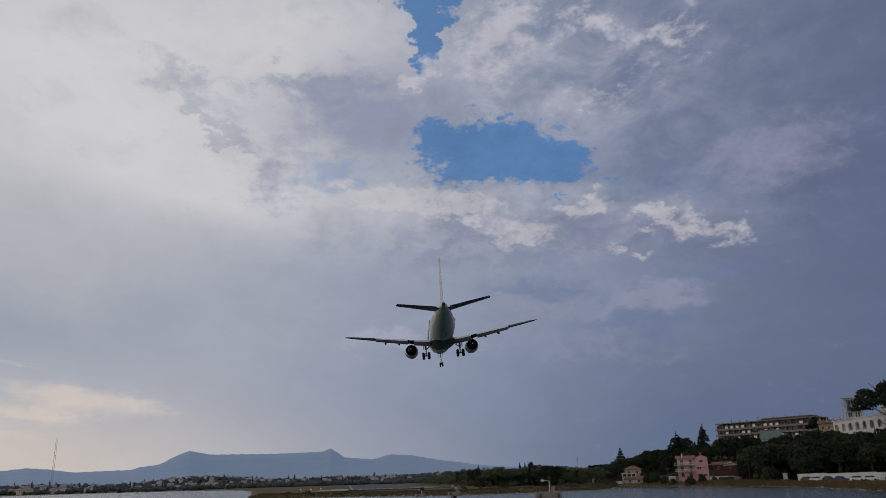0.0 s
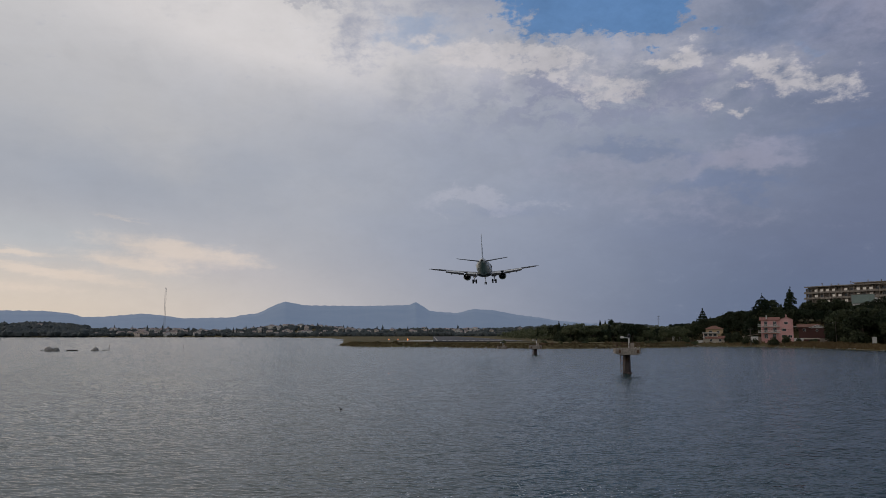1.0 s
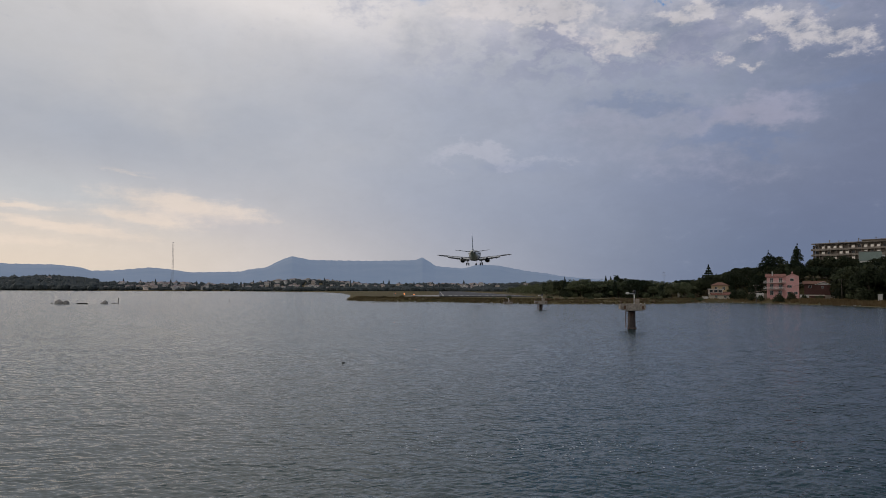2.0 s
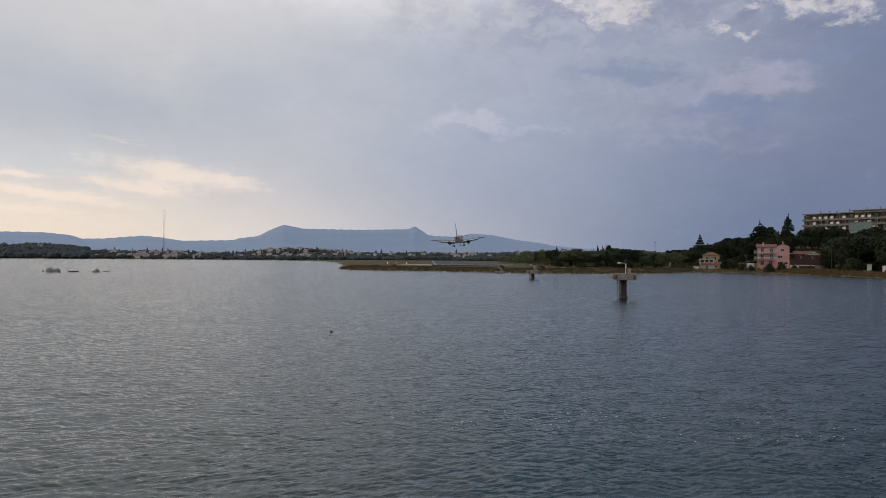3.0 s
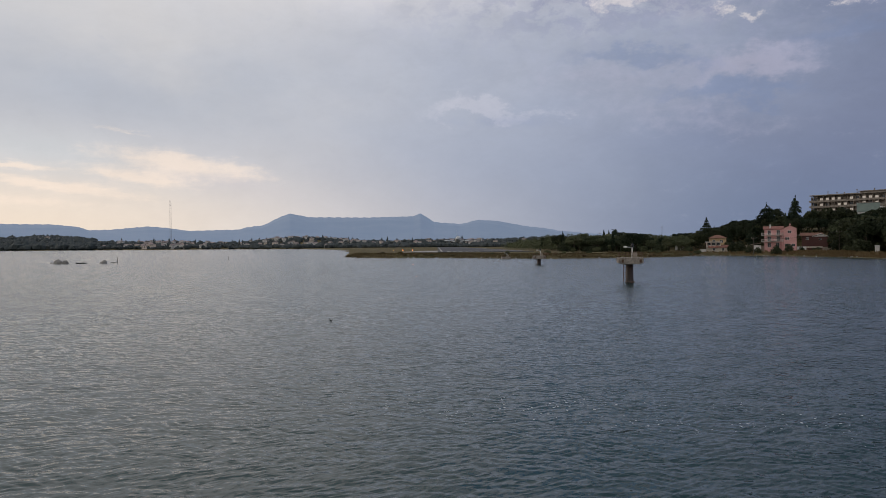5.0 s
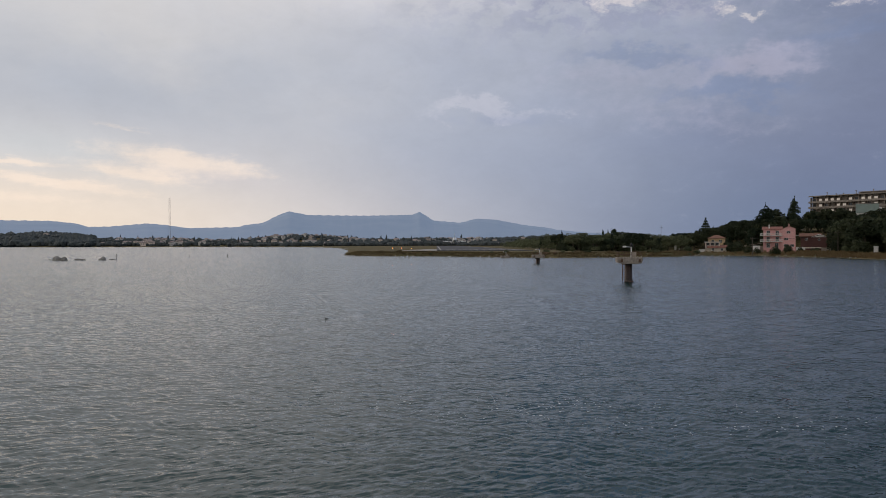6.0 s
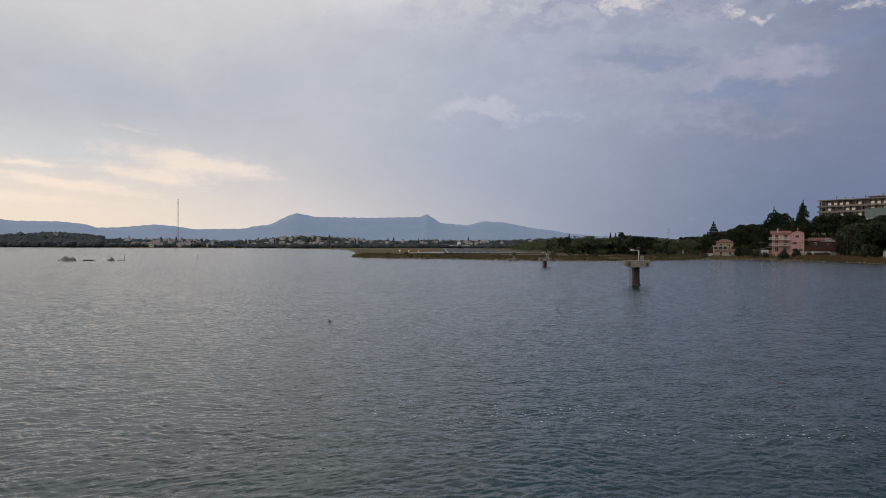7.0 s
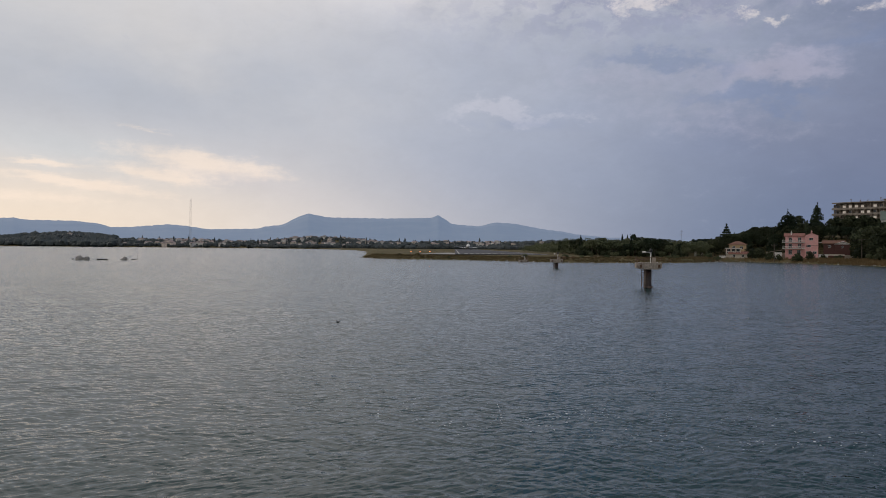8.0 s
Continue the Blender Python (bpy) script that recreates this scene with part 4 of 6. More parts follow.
def trunk_mesh(rng, height, r, limbs, lean=0.4):
    bm = bmesh.new()
    top = Vector((rng.uniform(-lean, lean), rng.uniform(-lean, lean), height))
    mid = top * 0.5 + Vector((rng.uniform(-0.2, 0.2), rng.uniform(-0.2, 0.2), 0))
    add_tube(bm, (0, 0, -0.6), mid, r, r * 0.72, 7)
    add_tube(bm, mid, top, r * 0.72, r * 0.3, 7)
    for _ in range(limbs):
        a = rng.uniform(0, 6.28)
        f = rng.uniform(0.4, 0.9)
        p = top * f
        add_tube(bm, p, p + Vector((math.cos(a), math.sin(a), 0.8)) * height * rng.uniform(0.2, 0.38), r * 0.35, r * 0.1, 5)
    return bm


def make_tree(kind, seed, h, w, leaf, label, category, count=1000):
    """One tree of height h and crown width w, at the origin."""
    rng = np.random.default_rng(seed)
    t = thing(kind, pose(0, 0, -200), label, category)
    R = w / 2
    if kind == "cypress":
        blobs = [(0, 0, h * (0.12 + 0.86 * i / 9), R * math.sin(math.pi * (0.16 + 0.8 * i / 9)) ** 0.8, R * math.sin(math.pi * (0.16 + 0.8 * i / 9)) ** 0.8, h * 0.10) for i in range(10)]
        size, th, limbs = 0.26, h * 0.8, 0
    elif kind == "conifer":
        blobs = []
        for i in range(11):
            f = i / 10
            rr = R * (1 - f) ** 0.75 + 0.25
            for k in range(3 if i < 9 else 1):
                a = rng.uniform(0, 6.28)
                blobs.append((math.cos(a) * rr * 0.45, math.sin(a) * rr * 0.45, h * (0.14 + 0.82 * f), rr * 0.66, rr * 0.66, h * 0.065))
        size, th, limbs = 0.27, h * 0.9, 0
    elif kind == "tiered_pine":
        blobs = []
        for i in range(8):
            f = i / 7
            rr = R * (1 - f) + 0.35
            for k in range(7):
                a = k * 0.9 + i * 0.37
                blobs.append((math.cos(a) * rr * 0.6, math.sin(a) * rr * 0.6, h * (0.2 + 0.72 * f) + rr * 0.1, rr * 0.5, rr * 0.5, 0.8))
        blobs += [(0, 0, h * 0.955, 0.35, 0.35, h * 0.03)] * 2
        size, th, limbs = 0.34, h * 0.985, 0
    elif kind == "umbrella_pine":
        blobs = []
        for i in range(16):
            a, q = rng.uniform(0, 6.28), R * rng.uniform(0.05, 0.8)
            blobs.append((math.cos(a) * q, math.sin(a) * q, h * (0.86 - 0.22 * (q / R) + rng.uniform(-0.16, 0.05)), R * rng.uniform(0.24, 0.4), R * rng.uniform(0.24, 0.4), h * rng.uniform(0.06, 0.1)))
        size, th, limbs = 0.30, h * 0.75, 5
    elif kind == "shrub":
        blobs = [(rng.uniform(-R, R) * 0.6, rng.uniform(-R, R) * 0.6, h * rng.uniform(0.25, 0.6), R * 0.5, R * 0.5, h * 0.36) for _ in range(7)]
        size, th, limbs = 0.22, h * 0.4, 3
    else:
        blobs = [(0, 0, h * 0.58, R * 0.6, R * 0.6, h * 0.26)]
        for _ in range(13):
            a, q = rng.uniform(0, 6.28), R * rng.uniform(0.35, 0.78)
            zz = h * rng.uniform(0.36, 0.84)
            blobs.append((math.cos(a) * q, math.sin(a) * q, zz, R * rng.uniform(0.22, 0.42), R * rng.uniform(0.22, 0.42), h * rng.uniform(0.10, 0.17)))
        blobs += [(rng.uniform(-R, R) * 0.4, rng.uniform(-R, R) * 0.4, h * 0.86, R * 0.3, R * 0.3, h * 0.11) for _ in range(3)]
        size, th, limbs = 0.29, h * 0.62, 5
    part("trunk", trunk_mesh(rng, th, 0.05 + 0.022 * h, limbs), BARK, t)
    part("crown", leaf_mesh(rng, blobs, int(count * 1.75), size, "crown"), leaf, t)
    return t


def make_palm(h):
    rng = np.random.default_rng(40)
    t = thing("palm_tree", pose(0, 0, -200), "tall palm tree with a ragged drooping crown", "tree")
    part("trunk", trunk_mesh(rng, h * 0.86, 0.22, 0, 0.25), BARK, t)
    verts, faces = [], []
    for i in range(34):
        a, up = rng.uniform(0, 6.28), rng.uniform(-0.7, 1.0)
        L = h * 0.145
        pts = [np.array([math.cos(a) * L * f, math.sin(a) * L * f, h * 0.86 + L * (up * f - 0.75 * f * f)]) for f in np.linspace(0, 1, 6)]
        side = np.array([-math.sin(a), math.cos(a), 0.0])
        for p, q in zip(pts, pts[1:]):
            for s in (-1, 1):
                n = len(verts)
                verts += [p, q, q + side * s * 0.42 - np.array([0, 0, 0.28]), p + side * s * 0.36 - np.array([0, 0, 0.22])]
                faces.append((n, n + 1, n + 2, n + 3))
    part("crown", mesh_from([v.tolist() for v in verts], faces, "crown"), LEAF_DARK, t)
    return t


def put_tree(proto, x, y, s, turn, label=""):
    c = copy_thing(proto, pose(x, y, ground_at(x, y) - 0.15, 0, 0, turn))
    c.scale = (s, s, s)
    if label:
        c["label"] = label
    return c


def open_ground(az, d):
    """Whether a tree may stand there: off the airfield, the road, and the houses' plots and views."""
    x, y = polar(az, d)
    if x < 68 or (az < 19.6 and d < 352 - 2.5 * max(0, az - 12)):
        return False
    if 19.6 <= az < 24.0 and d < 372:
        return False
    if 24.0 <= az < 30.0 and d < (360 if az < 29.2 else 338):
        return False
    if 30.0 <= az < 32.4 and d < 304:
        return False
    if az >= 32.4 and d < 294 - 4.04 * (az - 32.6):
        return False
    if 27.2 < az < 35.0 and d > 384 - 3.0 * (az - 27.6):
        return False
    if 30.3 < az < 34.2 and d > 352:
        return False
    if az >= 35.0 and d > 318 - 7.0 * (az - 35.3):
        return False
    return True


def plant_woods():
    rng = np.random.default_rng(11)
    protos = [make_tree("broadleaf_tree", 1, 8.5, 8.0, LEAF, "dark green broadleaf tree in the hillside wood", "tree", 1150),
              make_tree("broadleaf_tree", 2, 7.5, 8.5, LEAF_OLIVE, "grey-green olive tree in the hillside wood", "tree", 1100),
              make_tree("broadleaf_tree", 3, 9.5, 7.5, LEAF, "tall dark green tree with a lobed crown", "tree", 1150),
              make_tree("broadleaf_tree", 4, 6.5, 7.0, LEAF_DARK, "low dark evergreen oak on the slope", "tree", 1000),
              make_tree("cypress", 5, 11.0, 2.4, LEAF_DARK, "slender dark cypress rising above the wood", "tree", 700),
              make_tree("conifer", 6, 12.0, 6.5, LEAF_DARK, "dark pointed conifer in the hillside wood", "tree", 1150)]
    heights = [8.9, 7.9, 9.6, 6.8, 11.0, 11.8]
    placed = []
    tries = 0
    while len(placed) < 300 and tries < 12000:
        tries += 1
        az = rng.uniform(6, 47) if rng.uniform() < 0.45 else rng.uniform(23, 46)
        d = rng.uniform(272, 440) if az < 23 else rng.uniform(272, 392)
        x, y = polar(az, d)
        if not open_ground(az, d) or inland_at(x, y) < (12 if az > 19 else 34):
            continue
        if placed and np.min(np.sum((np.array(placed) - (x, y)) ** 2, 1)) < 4.6 ** 2:
            continue
        g = ground_at(x, y)
        top = 5 + d * math.tan(radians(np.interp(az, [c[0] for c in CANOPY], [c[1] for c in CANOPY]) + (rng.uniform(-0.34, 0.06) if az > 19.5 else rng.uniform(-0.5, 0.28))))
        room = top - g
        k = int(rng.choice([0, 1, 2, 3, 4, 5], p=[0.40, 0.04, 0.22, 0.26, 0.03, 0.05] if az > 20 else [0.14, 0.62, 0.08, 0.1, 0.03, 0.03]))
        sc = min(room / heights[k], rng.uniform(0.9, 1.45) if az < 30 else rng.uniform(1.0, 1.9))
        if sc < 0.45:
            continue
        placed.append((x, y))
        put_tree(protos[k], x, y, sc, rng.uniform(0, 360))
    # single trees that stand out
    big = make_tree("conifer", 21, 14.6, 13.0, LEAF_DARK, "broad dark conifer on the crest of the hill", "tree", 4200)
    put_tree(big, 156.0, 333.5, (23.6 - ground_at(156, 333.5)) / 14.6, 40)
    spire = make_tree("conifer", 22, 14.0, 7.0, LEAF_DARK, "tall pointed conifer beside the hotel", "tree", 3000)
    put_tree(spire, 174.0, 343.0, (27.0 - ground_at(174, 343)) / 13.6, 10)
    put_tree(protos[2], 165.5, 345.5, (22.0 - ground_at(165.5, 345.5)) / 9.6, 200)
    nor = make_tree("tiered_pine", 23, 17.0, 10.5, LEAF_DARK, "tiered araucaria pine standing above the yellow house", "tree", 6500)
    put_tree(nor, 149.5, 389.0, (19.3 - ground_at(149.5, 389)) / 16.9, 0)
    palm = make_palm(13.0)
    put_tree(palm, 104.6, 405.0, 1.0, 20)
    cyp = make_tree("cypress", 24, 10.5, 2.0, LEAF_DARK, "slender dark cypress beside the palm", "tree", 800)
    for x, s, a in ((98.8, 1.0, 0), (101.6, 0.98, 70), (95.4, 0.8, 140)):
        put_tree(cyp, x, 406.5, s, a)
    umb = make_tree("umbrella_pine", 25, 13.5, 10.0, LEAF_DARK, "round-headed umbrella pine beside the hotel", "tree", 1500)
    put_tree(umb, 203.0, 296.5, (27.4 - ground_at(203, 296.5)) / 12.6, 0)
    umb2 = make_tree("umbrella_pine", 26, 17.0, 13.0, LEAF_DARK, "large ragged pine in front of the white terraces", "tree", 2000)
    put_tree(umb2, 183.0, 229.0, (35.0 - ground_at(183, 229)) / 16.0, 30)
    # crowns rising in front of the hotel's lower floors
    for i, az in enumerate((27.9, 28.4, 28.9, 29.4, 29.9, 30.4, 31.0, 31.6, 32.2)):
        x, y = polar(az, 371 - 6 * (az - 28) + 4 * (i % 2))
        top = 5 + math.hypot(x, y) * math.tan(radians((2.45, 2.3, 2.5, 2.35, 2.6, 2.3, 2.1, 2.35, 2.45)[i]))
        k = (0, 3, 2, 3, 0, 2, 3, 0, 2)[i]
        put_tree(protos[k], x, y, max(0.5, (top - ground_at(x, y)) / heights[k]), 40 * i)
    for p in protos + [big, spire, nor, palm, cyp, umb, umb2]:
        for o in [*p.children_recursive, p]:
            bpy.data.objects.remove(o)


plant_woods()


def hill_understorey():
    """The leafy floor of the hillside wood, between and behind the single trees."""
    rng = np.random.default_rng(53)
    blobs = []
    while len(blobs) < 2600:
        az, d = rng.uniform(9, 48), rng.uniform(276, 560)
        x, y = polar(az, d)
        if inland_at(x, y) < 14 or not open_ground(az, d) or (az < 19.3 and d < 385):
            continue
        r = rng.uniform(1.6, 3.4)
        room = 5 + d * math.tan(radians(float(np.interp(az, [c[0] for c in CANOPY], [c[1] for c in CANOPY])) - 0.12)) - ground_at(x, y)
        if room > 1.5:
            blobs.append((x, y, ground_at(x, y) + min(r * 0.8, room * 0.5), r, r, min(r, room * 0.5)))
    low = [b for b in blobs if b[0] < b[1] * 0.357]
    high = [b for b in blobs if b[0] >= b[1] * 0.357]
    tagged(part("undergrowth", leaf_mesh(rng, high, 62000, 0.42, "undergrowth"), LEAF), "dense green undergrowth and crowns of the hillside wood", "undergrowth", kind="stuff")
    # groves beside the runway, farther off
    grove = []
    while len(grove) < 620:
        y = rng.uniform(440, 660)
        x = on_run(31, y)[0] + rng.uniform(0, 1) * 60
        d, g = math.hypot(x, y), ground_at(x, y)
        crest = 5 + d * math.tan(radians(float(np.interp(math.degrees(math.atan2(x, y)), [5.4, 6.5, 8.0, 9.5, 12], [0.02, 0.25, 0.5, 0.72, 0.7])) + 0.16 * math.sin(x * 0.55) + rng.uniform(-0.12, 0.02)))
        r = rng.uniform(1.3, 2.8)
        if crest - g > 2 * r:
            grove.append((x, y, rng.uniform(g + r * 0.6, crest - r), r, r, r))
    low += grove
    tagged(part("thicket", leaf_mesh(rng, low, 70000, 0.5, "thicket"), LEAF_OLIVE), "olive-green thicket on the flat land by the airfield", "thicket", kind="stuff")


hill_understorey()


def plant_shrubs():
    rng = np.random.default_rng(17)
    protos = [make_tree("shrub", 31, 2.4, 3.4, LEAF_OLIVE, "dense green shrub on the shore", "shrub", 420),
              make_tree("shrub", 32, 1.8, 3.0, GREEN_REED, "dry olive-brown shrub on the shore", "shrub", 380),
              make_tree("shrub", 33, 3.2, 4.2, LEAF, "dark green bush by the waterside houses", "shrub", 480)]
    for _ in range(42):      # along the low point of land
        x, y = rng.uniform(-34, 112), 0
        y = np.interp(x, [-39, -15, 4, 25, 44, 74, 103, 115], [352, 313, 308, 284, 270, 272, 291, 309]) + rng.uniform(3.0, 12)
        put_tree(protos[int(rng.choice([0, 1, 1]))], x, y, rng.uniform(0.35, 0.75), rng.uniform(0, 360))
    for _ in range(46):      # thicket behind it
        x = rng.uniform(62, 118)
        put_tree(protos[int(rng.choice([0, 2]))], x, rng.uniform(326, 362), rng.uniform(0.7, 1.5), rng.uniform(0, 360))
    for az, d, k, s in ((23.9, 338, 2, 1.2), (24.5, 336, 2, 0.9), (25.7, 331, 2, 1.3), (26.5, 331, 2, 1.2), (28.2, 330, 0, 0.9), (29.5, 328, 2, 1.7), (29.9, 338, 2, 2.2), (30.3, 322, 2, 1.9), (30.2, 308, 0, 1.2), (30.9, 300, 2, 1.9),
                        (31.3, 303, 2, 1.5), (22.8, 345, 2, 1.6), (23.3, 343, 2, 1.7), (22.4, 352, 2, 1.5), (19.9, 336, 0, 1.1), (20.4, 333, 0, 0.8), (27.3, 331, 2, 0.8), (33.9, 296, 2, 1.5), (35.6, 290, 0, 1.6), (37.2, 283, 2, 1.7)):
        x, y = polar(az, d)
        put_tree(protos[k], x, y, s, rng.uniform(0, 360))
    for p in protos:
        for o in [*p.children_recursive, p]:
            bpy.data.objects.remove(o)


plant_shrubs()


def reeds(name, pts, heights, material, label, rng):
    """Tufts of upright blades, uncounted, as one mesh."""
    verts, faces = [], []
    for (x, y), h in zip(pts, heights):
        z = ground_at(x, y) - 0.05
        for _ in range(5):
            a, lean = rng.uniform(0, 6.28), rng.normal(0, 0.22, 2)
            bx, by = x + rng.normal(0, 0.22), y + rng.normal(0, 0.22)
            w, hh = rng.uniform(0.07, 0.18), h * rng.uniform(0.6, 1.15)
            n = len(verts)
            verts += [(bx - math.cos(a) * w, by - math.sin(a) * w, z), (bx + math.cos(a) * w, by + math.sin(a) * w, z), (bx + lean[0] * hh + w * 0.6, by + lean[1] * hh, z + hh), (bx + lean[0] * hh - w * 0.6, by + lean[1] * hh, z + hh * 0.9)]
            faces.append((n, n + 1, n + 2, n + 3))
    tagged(part(name, mesh_from(verts, faces, name), material), label, "reeds", kind="stuff")


def plant_reeds():
    rng = np.random.default_rng(23)
    pts, hs = [], []
    while len(pts) < 3600:
        x, y = rng.uniform(-42, 116), rng.uniform(266, 362)
        s = inland_at(x, y)
        if 0.8 < s < 26 and rng.uniform() < (1.0 if s < 10 else 0.35) and not (abs(x - 29) < 26 and y > 345):
            pts.append((x, y))
            hs.append(0.55 * math.exp(-s / 14) + 0.16)
    reeds("marsh_grass", pts, hs, GREEN_REED, "olive and straw marsh grass along the airfield shore", rng)
    pts, hs = [], []
    while len(pts) < 3000:
        x, y = rng.uniform(112, 176), rng.uniform(140, 322)
        s = inland_at(x, y)
        az = math.degrees(math.atan2(x, y))
        if 1.0 < s < (9.5 if az < 31 else 6.5) and az > 19.5 and rng.uniform() < np.interp(az, [19.5, 26, 28, 32], [0.12, 0.15, 0.7, 1.0]):
            pts.append((x, y))
            hs.append(0.35 + 0.9 * rng.uniform() * np.interp(az, [20, 28, 31, 33], [0.4, 1.0, 0.9, 0.5]))
    reeds("dry_reeds", pts, hs, REED, "russet dry reeds on the bank below the road", rng)


plant_reeds()


def shore_rocks():
    rng = np.random.default_rng(29)
    bm = bmesh.new()
    bmesh.ops.create_icosphere(bm, subdivisions=1, radius=1.0)
    for v in bm.verts:
        v.co *= 0.75 + 0.5 * noise.noise(v.co * 1.7)
        v.co.z *= 0.6
    me = bpy.data.meshes.new("rock")
    bm.to_mesh(me)
    bm.free()
    me.materials.append(ROCK)
    seg = list(zip(COAST[:17], COAST[1:18]))
    for _ in range(150):
        a, b = seg[int(rng.integers(len(seg)))]
        f = rng.uniform()
        x, y = a + (b - a) * f + rng.normal(0, 0.8, 2)
        s = rng.uniform(0.2, 0.55)
        ob = new("rock", me)
        ob.matrix_basis = pose(x, y, max(ground_at(x, y), -0.1) + s * 0.15, rng.uniform(-20, 20), rng.uniform(-20, 20), rng.uniform(0, 360)) @ Matrix.Diagonal((s * 1.5, s, s, 1))
        tagged(ob, "pale stone on the waterline", "rock", "shore stones")


shore_rocks()


# ---------------------------------------------------------------- the far shore
def far_woods():
    rng = np.random.default_rng(37)
    verts, faces = [], []
    base = bmesh.new()
    bmesh.ops.create_icosphere(base, subdivisions=1, radius=1.0)
    bv = np.array([v.co[:] for v in base.verts])
    bf = [[v.index for v in f.verts] for f in base.faces]
    base.free()
    n = 0
    spots = []
    while len(spots) < 6400:
        x = rng.uniform(-1500, 520)
        y = rng.uniform(1550, 2300)
        az = math.degrees(math.atan2(x, y))
        if not -36 < az < 13:
            continue
        dense = 1.0 if az < -24 else 0.5
        if rng.uniform() > dense:
            continue
        spots.append((x, y, az))
    xs, ys = np.array([s[0] for s in spots]), np.array([s[1] for s in spots])
    inland, zs = coast_distance(xs, ys), ground_z(xs, ys)
    for (x, y, az), s, z in zip(spots, inland, zs):
        if s < 6 or (y < 1620 and abs(x - (25 + RUN * (y - 97))) < 70):
            continue
        tall = az > -24 and rng.uniform() < 0.04
        r = rng.uniform(3.0, 6.5) * (1.5 if az < -24 else 1.0)
        sx, sz = (r * 0.35, r * 1.7) if tall else (r, r * rng.uniform(0.7, 1.1))
        for _ in range(1 if tall else 2):
            j = bv * (1 + rng.normal(0, 0.16, (len(bv), 1)))
            v = j * np.array([sx, sx, sz]) + np.array([x + rng.normal(0, 2.5), y + rng.normal(0, 2.5), z + sz * 0.75])
            verts += v.tolist()
            faces += [[i + n for i in f] for f in bf]
            n += len(bv)
    tagged(part("far_woods", mesh_from(verts, faces, "far_woods"), FAR_LEAF_HAZED), "dark woods and groves along the far shore", "woods", kind="stuff")


def far_town():
    rng = np.random.default_rng(41)
    walls = [WHITEWASH, CREAM, WHITEWASH]
    protos = []
    for i, (w, d, h) in enumerate(((9, 9, 6.0), (11, 9, 6.2), (8, 8, 3.4), (14, 9, 7.0))):
        t = thing("house", pose(0, 0, -200), "small pale house with a tiled roof across the water", "house", "houses of the far town")
        part("wall", box(-w / 2, w / 2, -d / 2, d / 2, -3, h), walls[i % 3], t)
        bm = bmesh.new()
        e, k = 0.6, h + 0.24 * d
        c = [bm.verts.new(p) for p in ((-w / 2 - e, -d / 2 - e, h), (w / 2 + e, -d / 2 - e, h), (w / 2 + e, d / 2 + e, h), (-w / 2 - e, d / 2 + e, h), (-w / 4, 0, k), (w / 4, 0, k))]
        for f in ((0, 1, 5, 4), (1, 2, 5), (2, 3, 4, 5), (3, 0, 4), (3, 2, 1, 0)):
            bm.faces.new([c[q] for q in f])
        part("roof", bm, FAR_ROOF, t)
        for fl in range(int(h // 3)):
            for q in range(int(w // 3)):
                x = -w / 2 + 1.6 + q * (w - 3.2) / max(1, int(w // 3) - 1)
                part("window", box(x - 0.5, x + 0.5, -d / 2 - 0.06, -d / 2 + 0.05, fl * 3 + 0.9, fl * 3 + 2.3), GLASS, t)
        protos.append(t)
    n = 0
    while n < 230:
        az = rng.choice([rng.normal(-10.5, 3.2), rng.uniform(-23, 4), rng.normal(-19.5, 1.6), rng.normal(2, 1.8)])
        d = rng.uniform(1830, 2240)
        x, y = polar(az, d)
        if inland_at(x, y) < 22 or (-45 < x - (25 + RUN * (y - 97)) < 45 and y < 1900):
            continue
        n += 1
        copy_thing(protos[int(rng.choice([0, 1, 2, 3], p=[0.4, 0.3, 0.2, 0.1]))], pose(x, y, ground_at(x, y) + rng.uniform(1.0, 4.5), 0, 0, rng.uniform(-35, 35)))
    for x, y, k in ((-1000, 1975, 1), (176, 1800, 0), (-228, 1700, 0)):
        copy_thing(protos[k], pose(x, y, ground_at(x, y) + (9 if x < -900 else 1), 0, 0, 8))
    for p in protos:
        for o in [*p.children_recursive, p]:
            bpy.data.objects.remove(o)


def lattice_mast():
    x, y = -649.0, 1892.0
    z = ground_at(x, y)
    t = thing("radio_mast", pose(x, y, z, 0, 0, 18), "tall thin lattice radio mast on the far shore", "mast")
    H = 125 - z
    for a in (0, 1, 2):
        c = Vector((math.cos(a * 2.094) * 2.4, math.sin(a * 2.094) * 2.4, 0))
        part("mast_leg", tube(c + Vector((0, 0, -2)), c * 0.8 + Vector((0, 0, H)), 0.34, 0.26, 6), GALVANISED, t)
    for i in range(24):
        z0, z1 = H * i / 24, H * (i + 1) / 24
        for a in (0, 1, 2):
            p = Vector((math.cos(a * 2.094), math.sin(a * 2.094), 0)) * 2.3
            q = Vector((math.cos(a * 2.094 + 2.094), math.sin(a * 2.094 + 2.094), 0)) * 2.2
            part("mast_brace", tube(p + Vector((0, 0, z0)), q + Vector((0, 0, z1)), 0.09, sides=4), GALVANISED, t)


far_woods()
far_town()
lattice_mast()


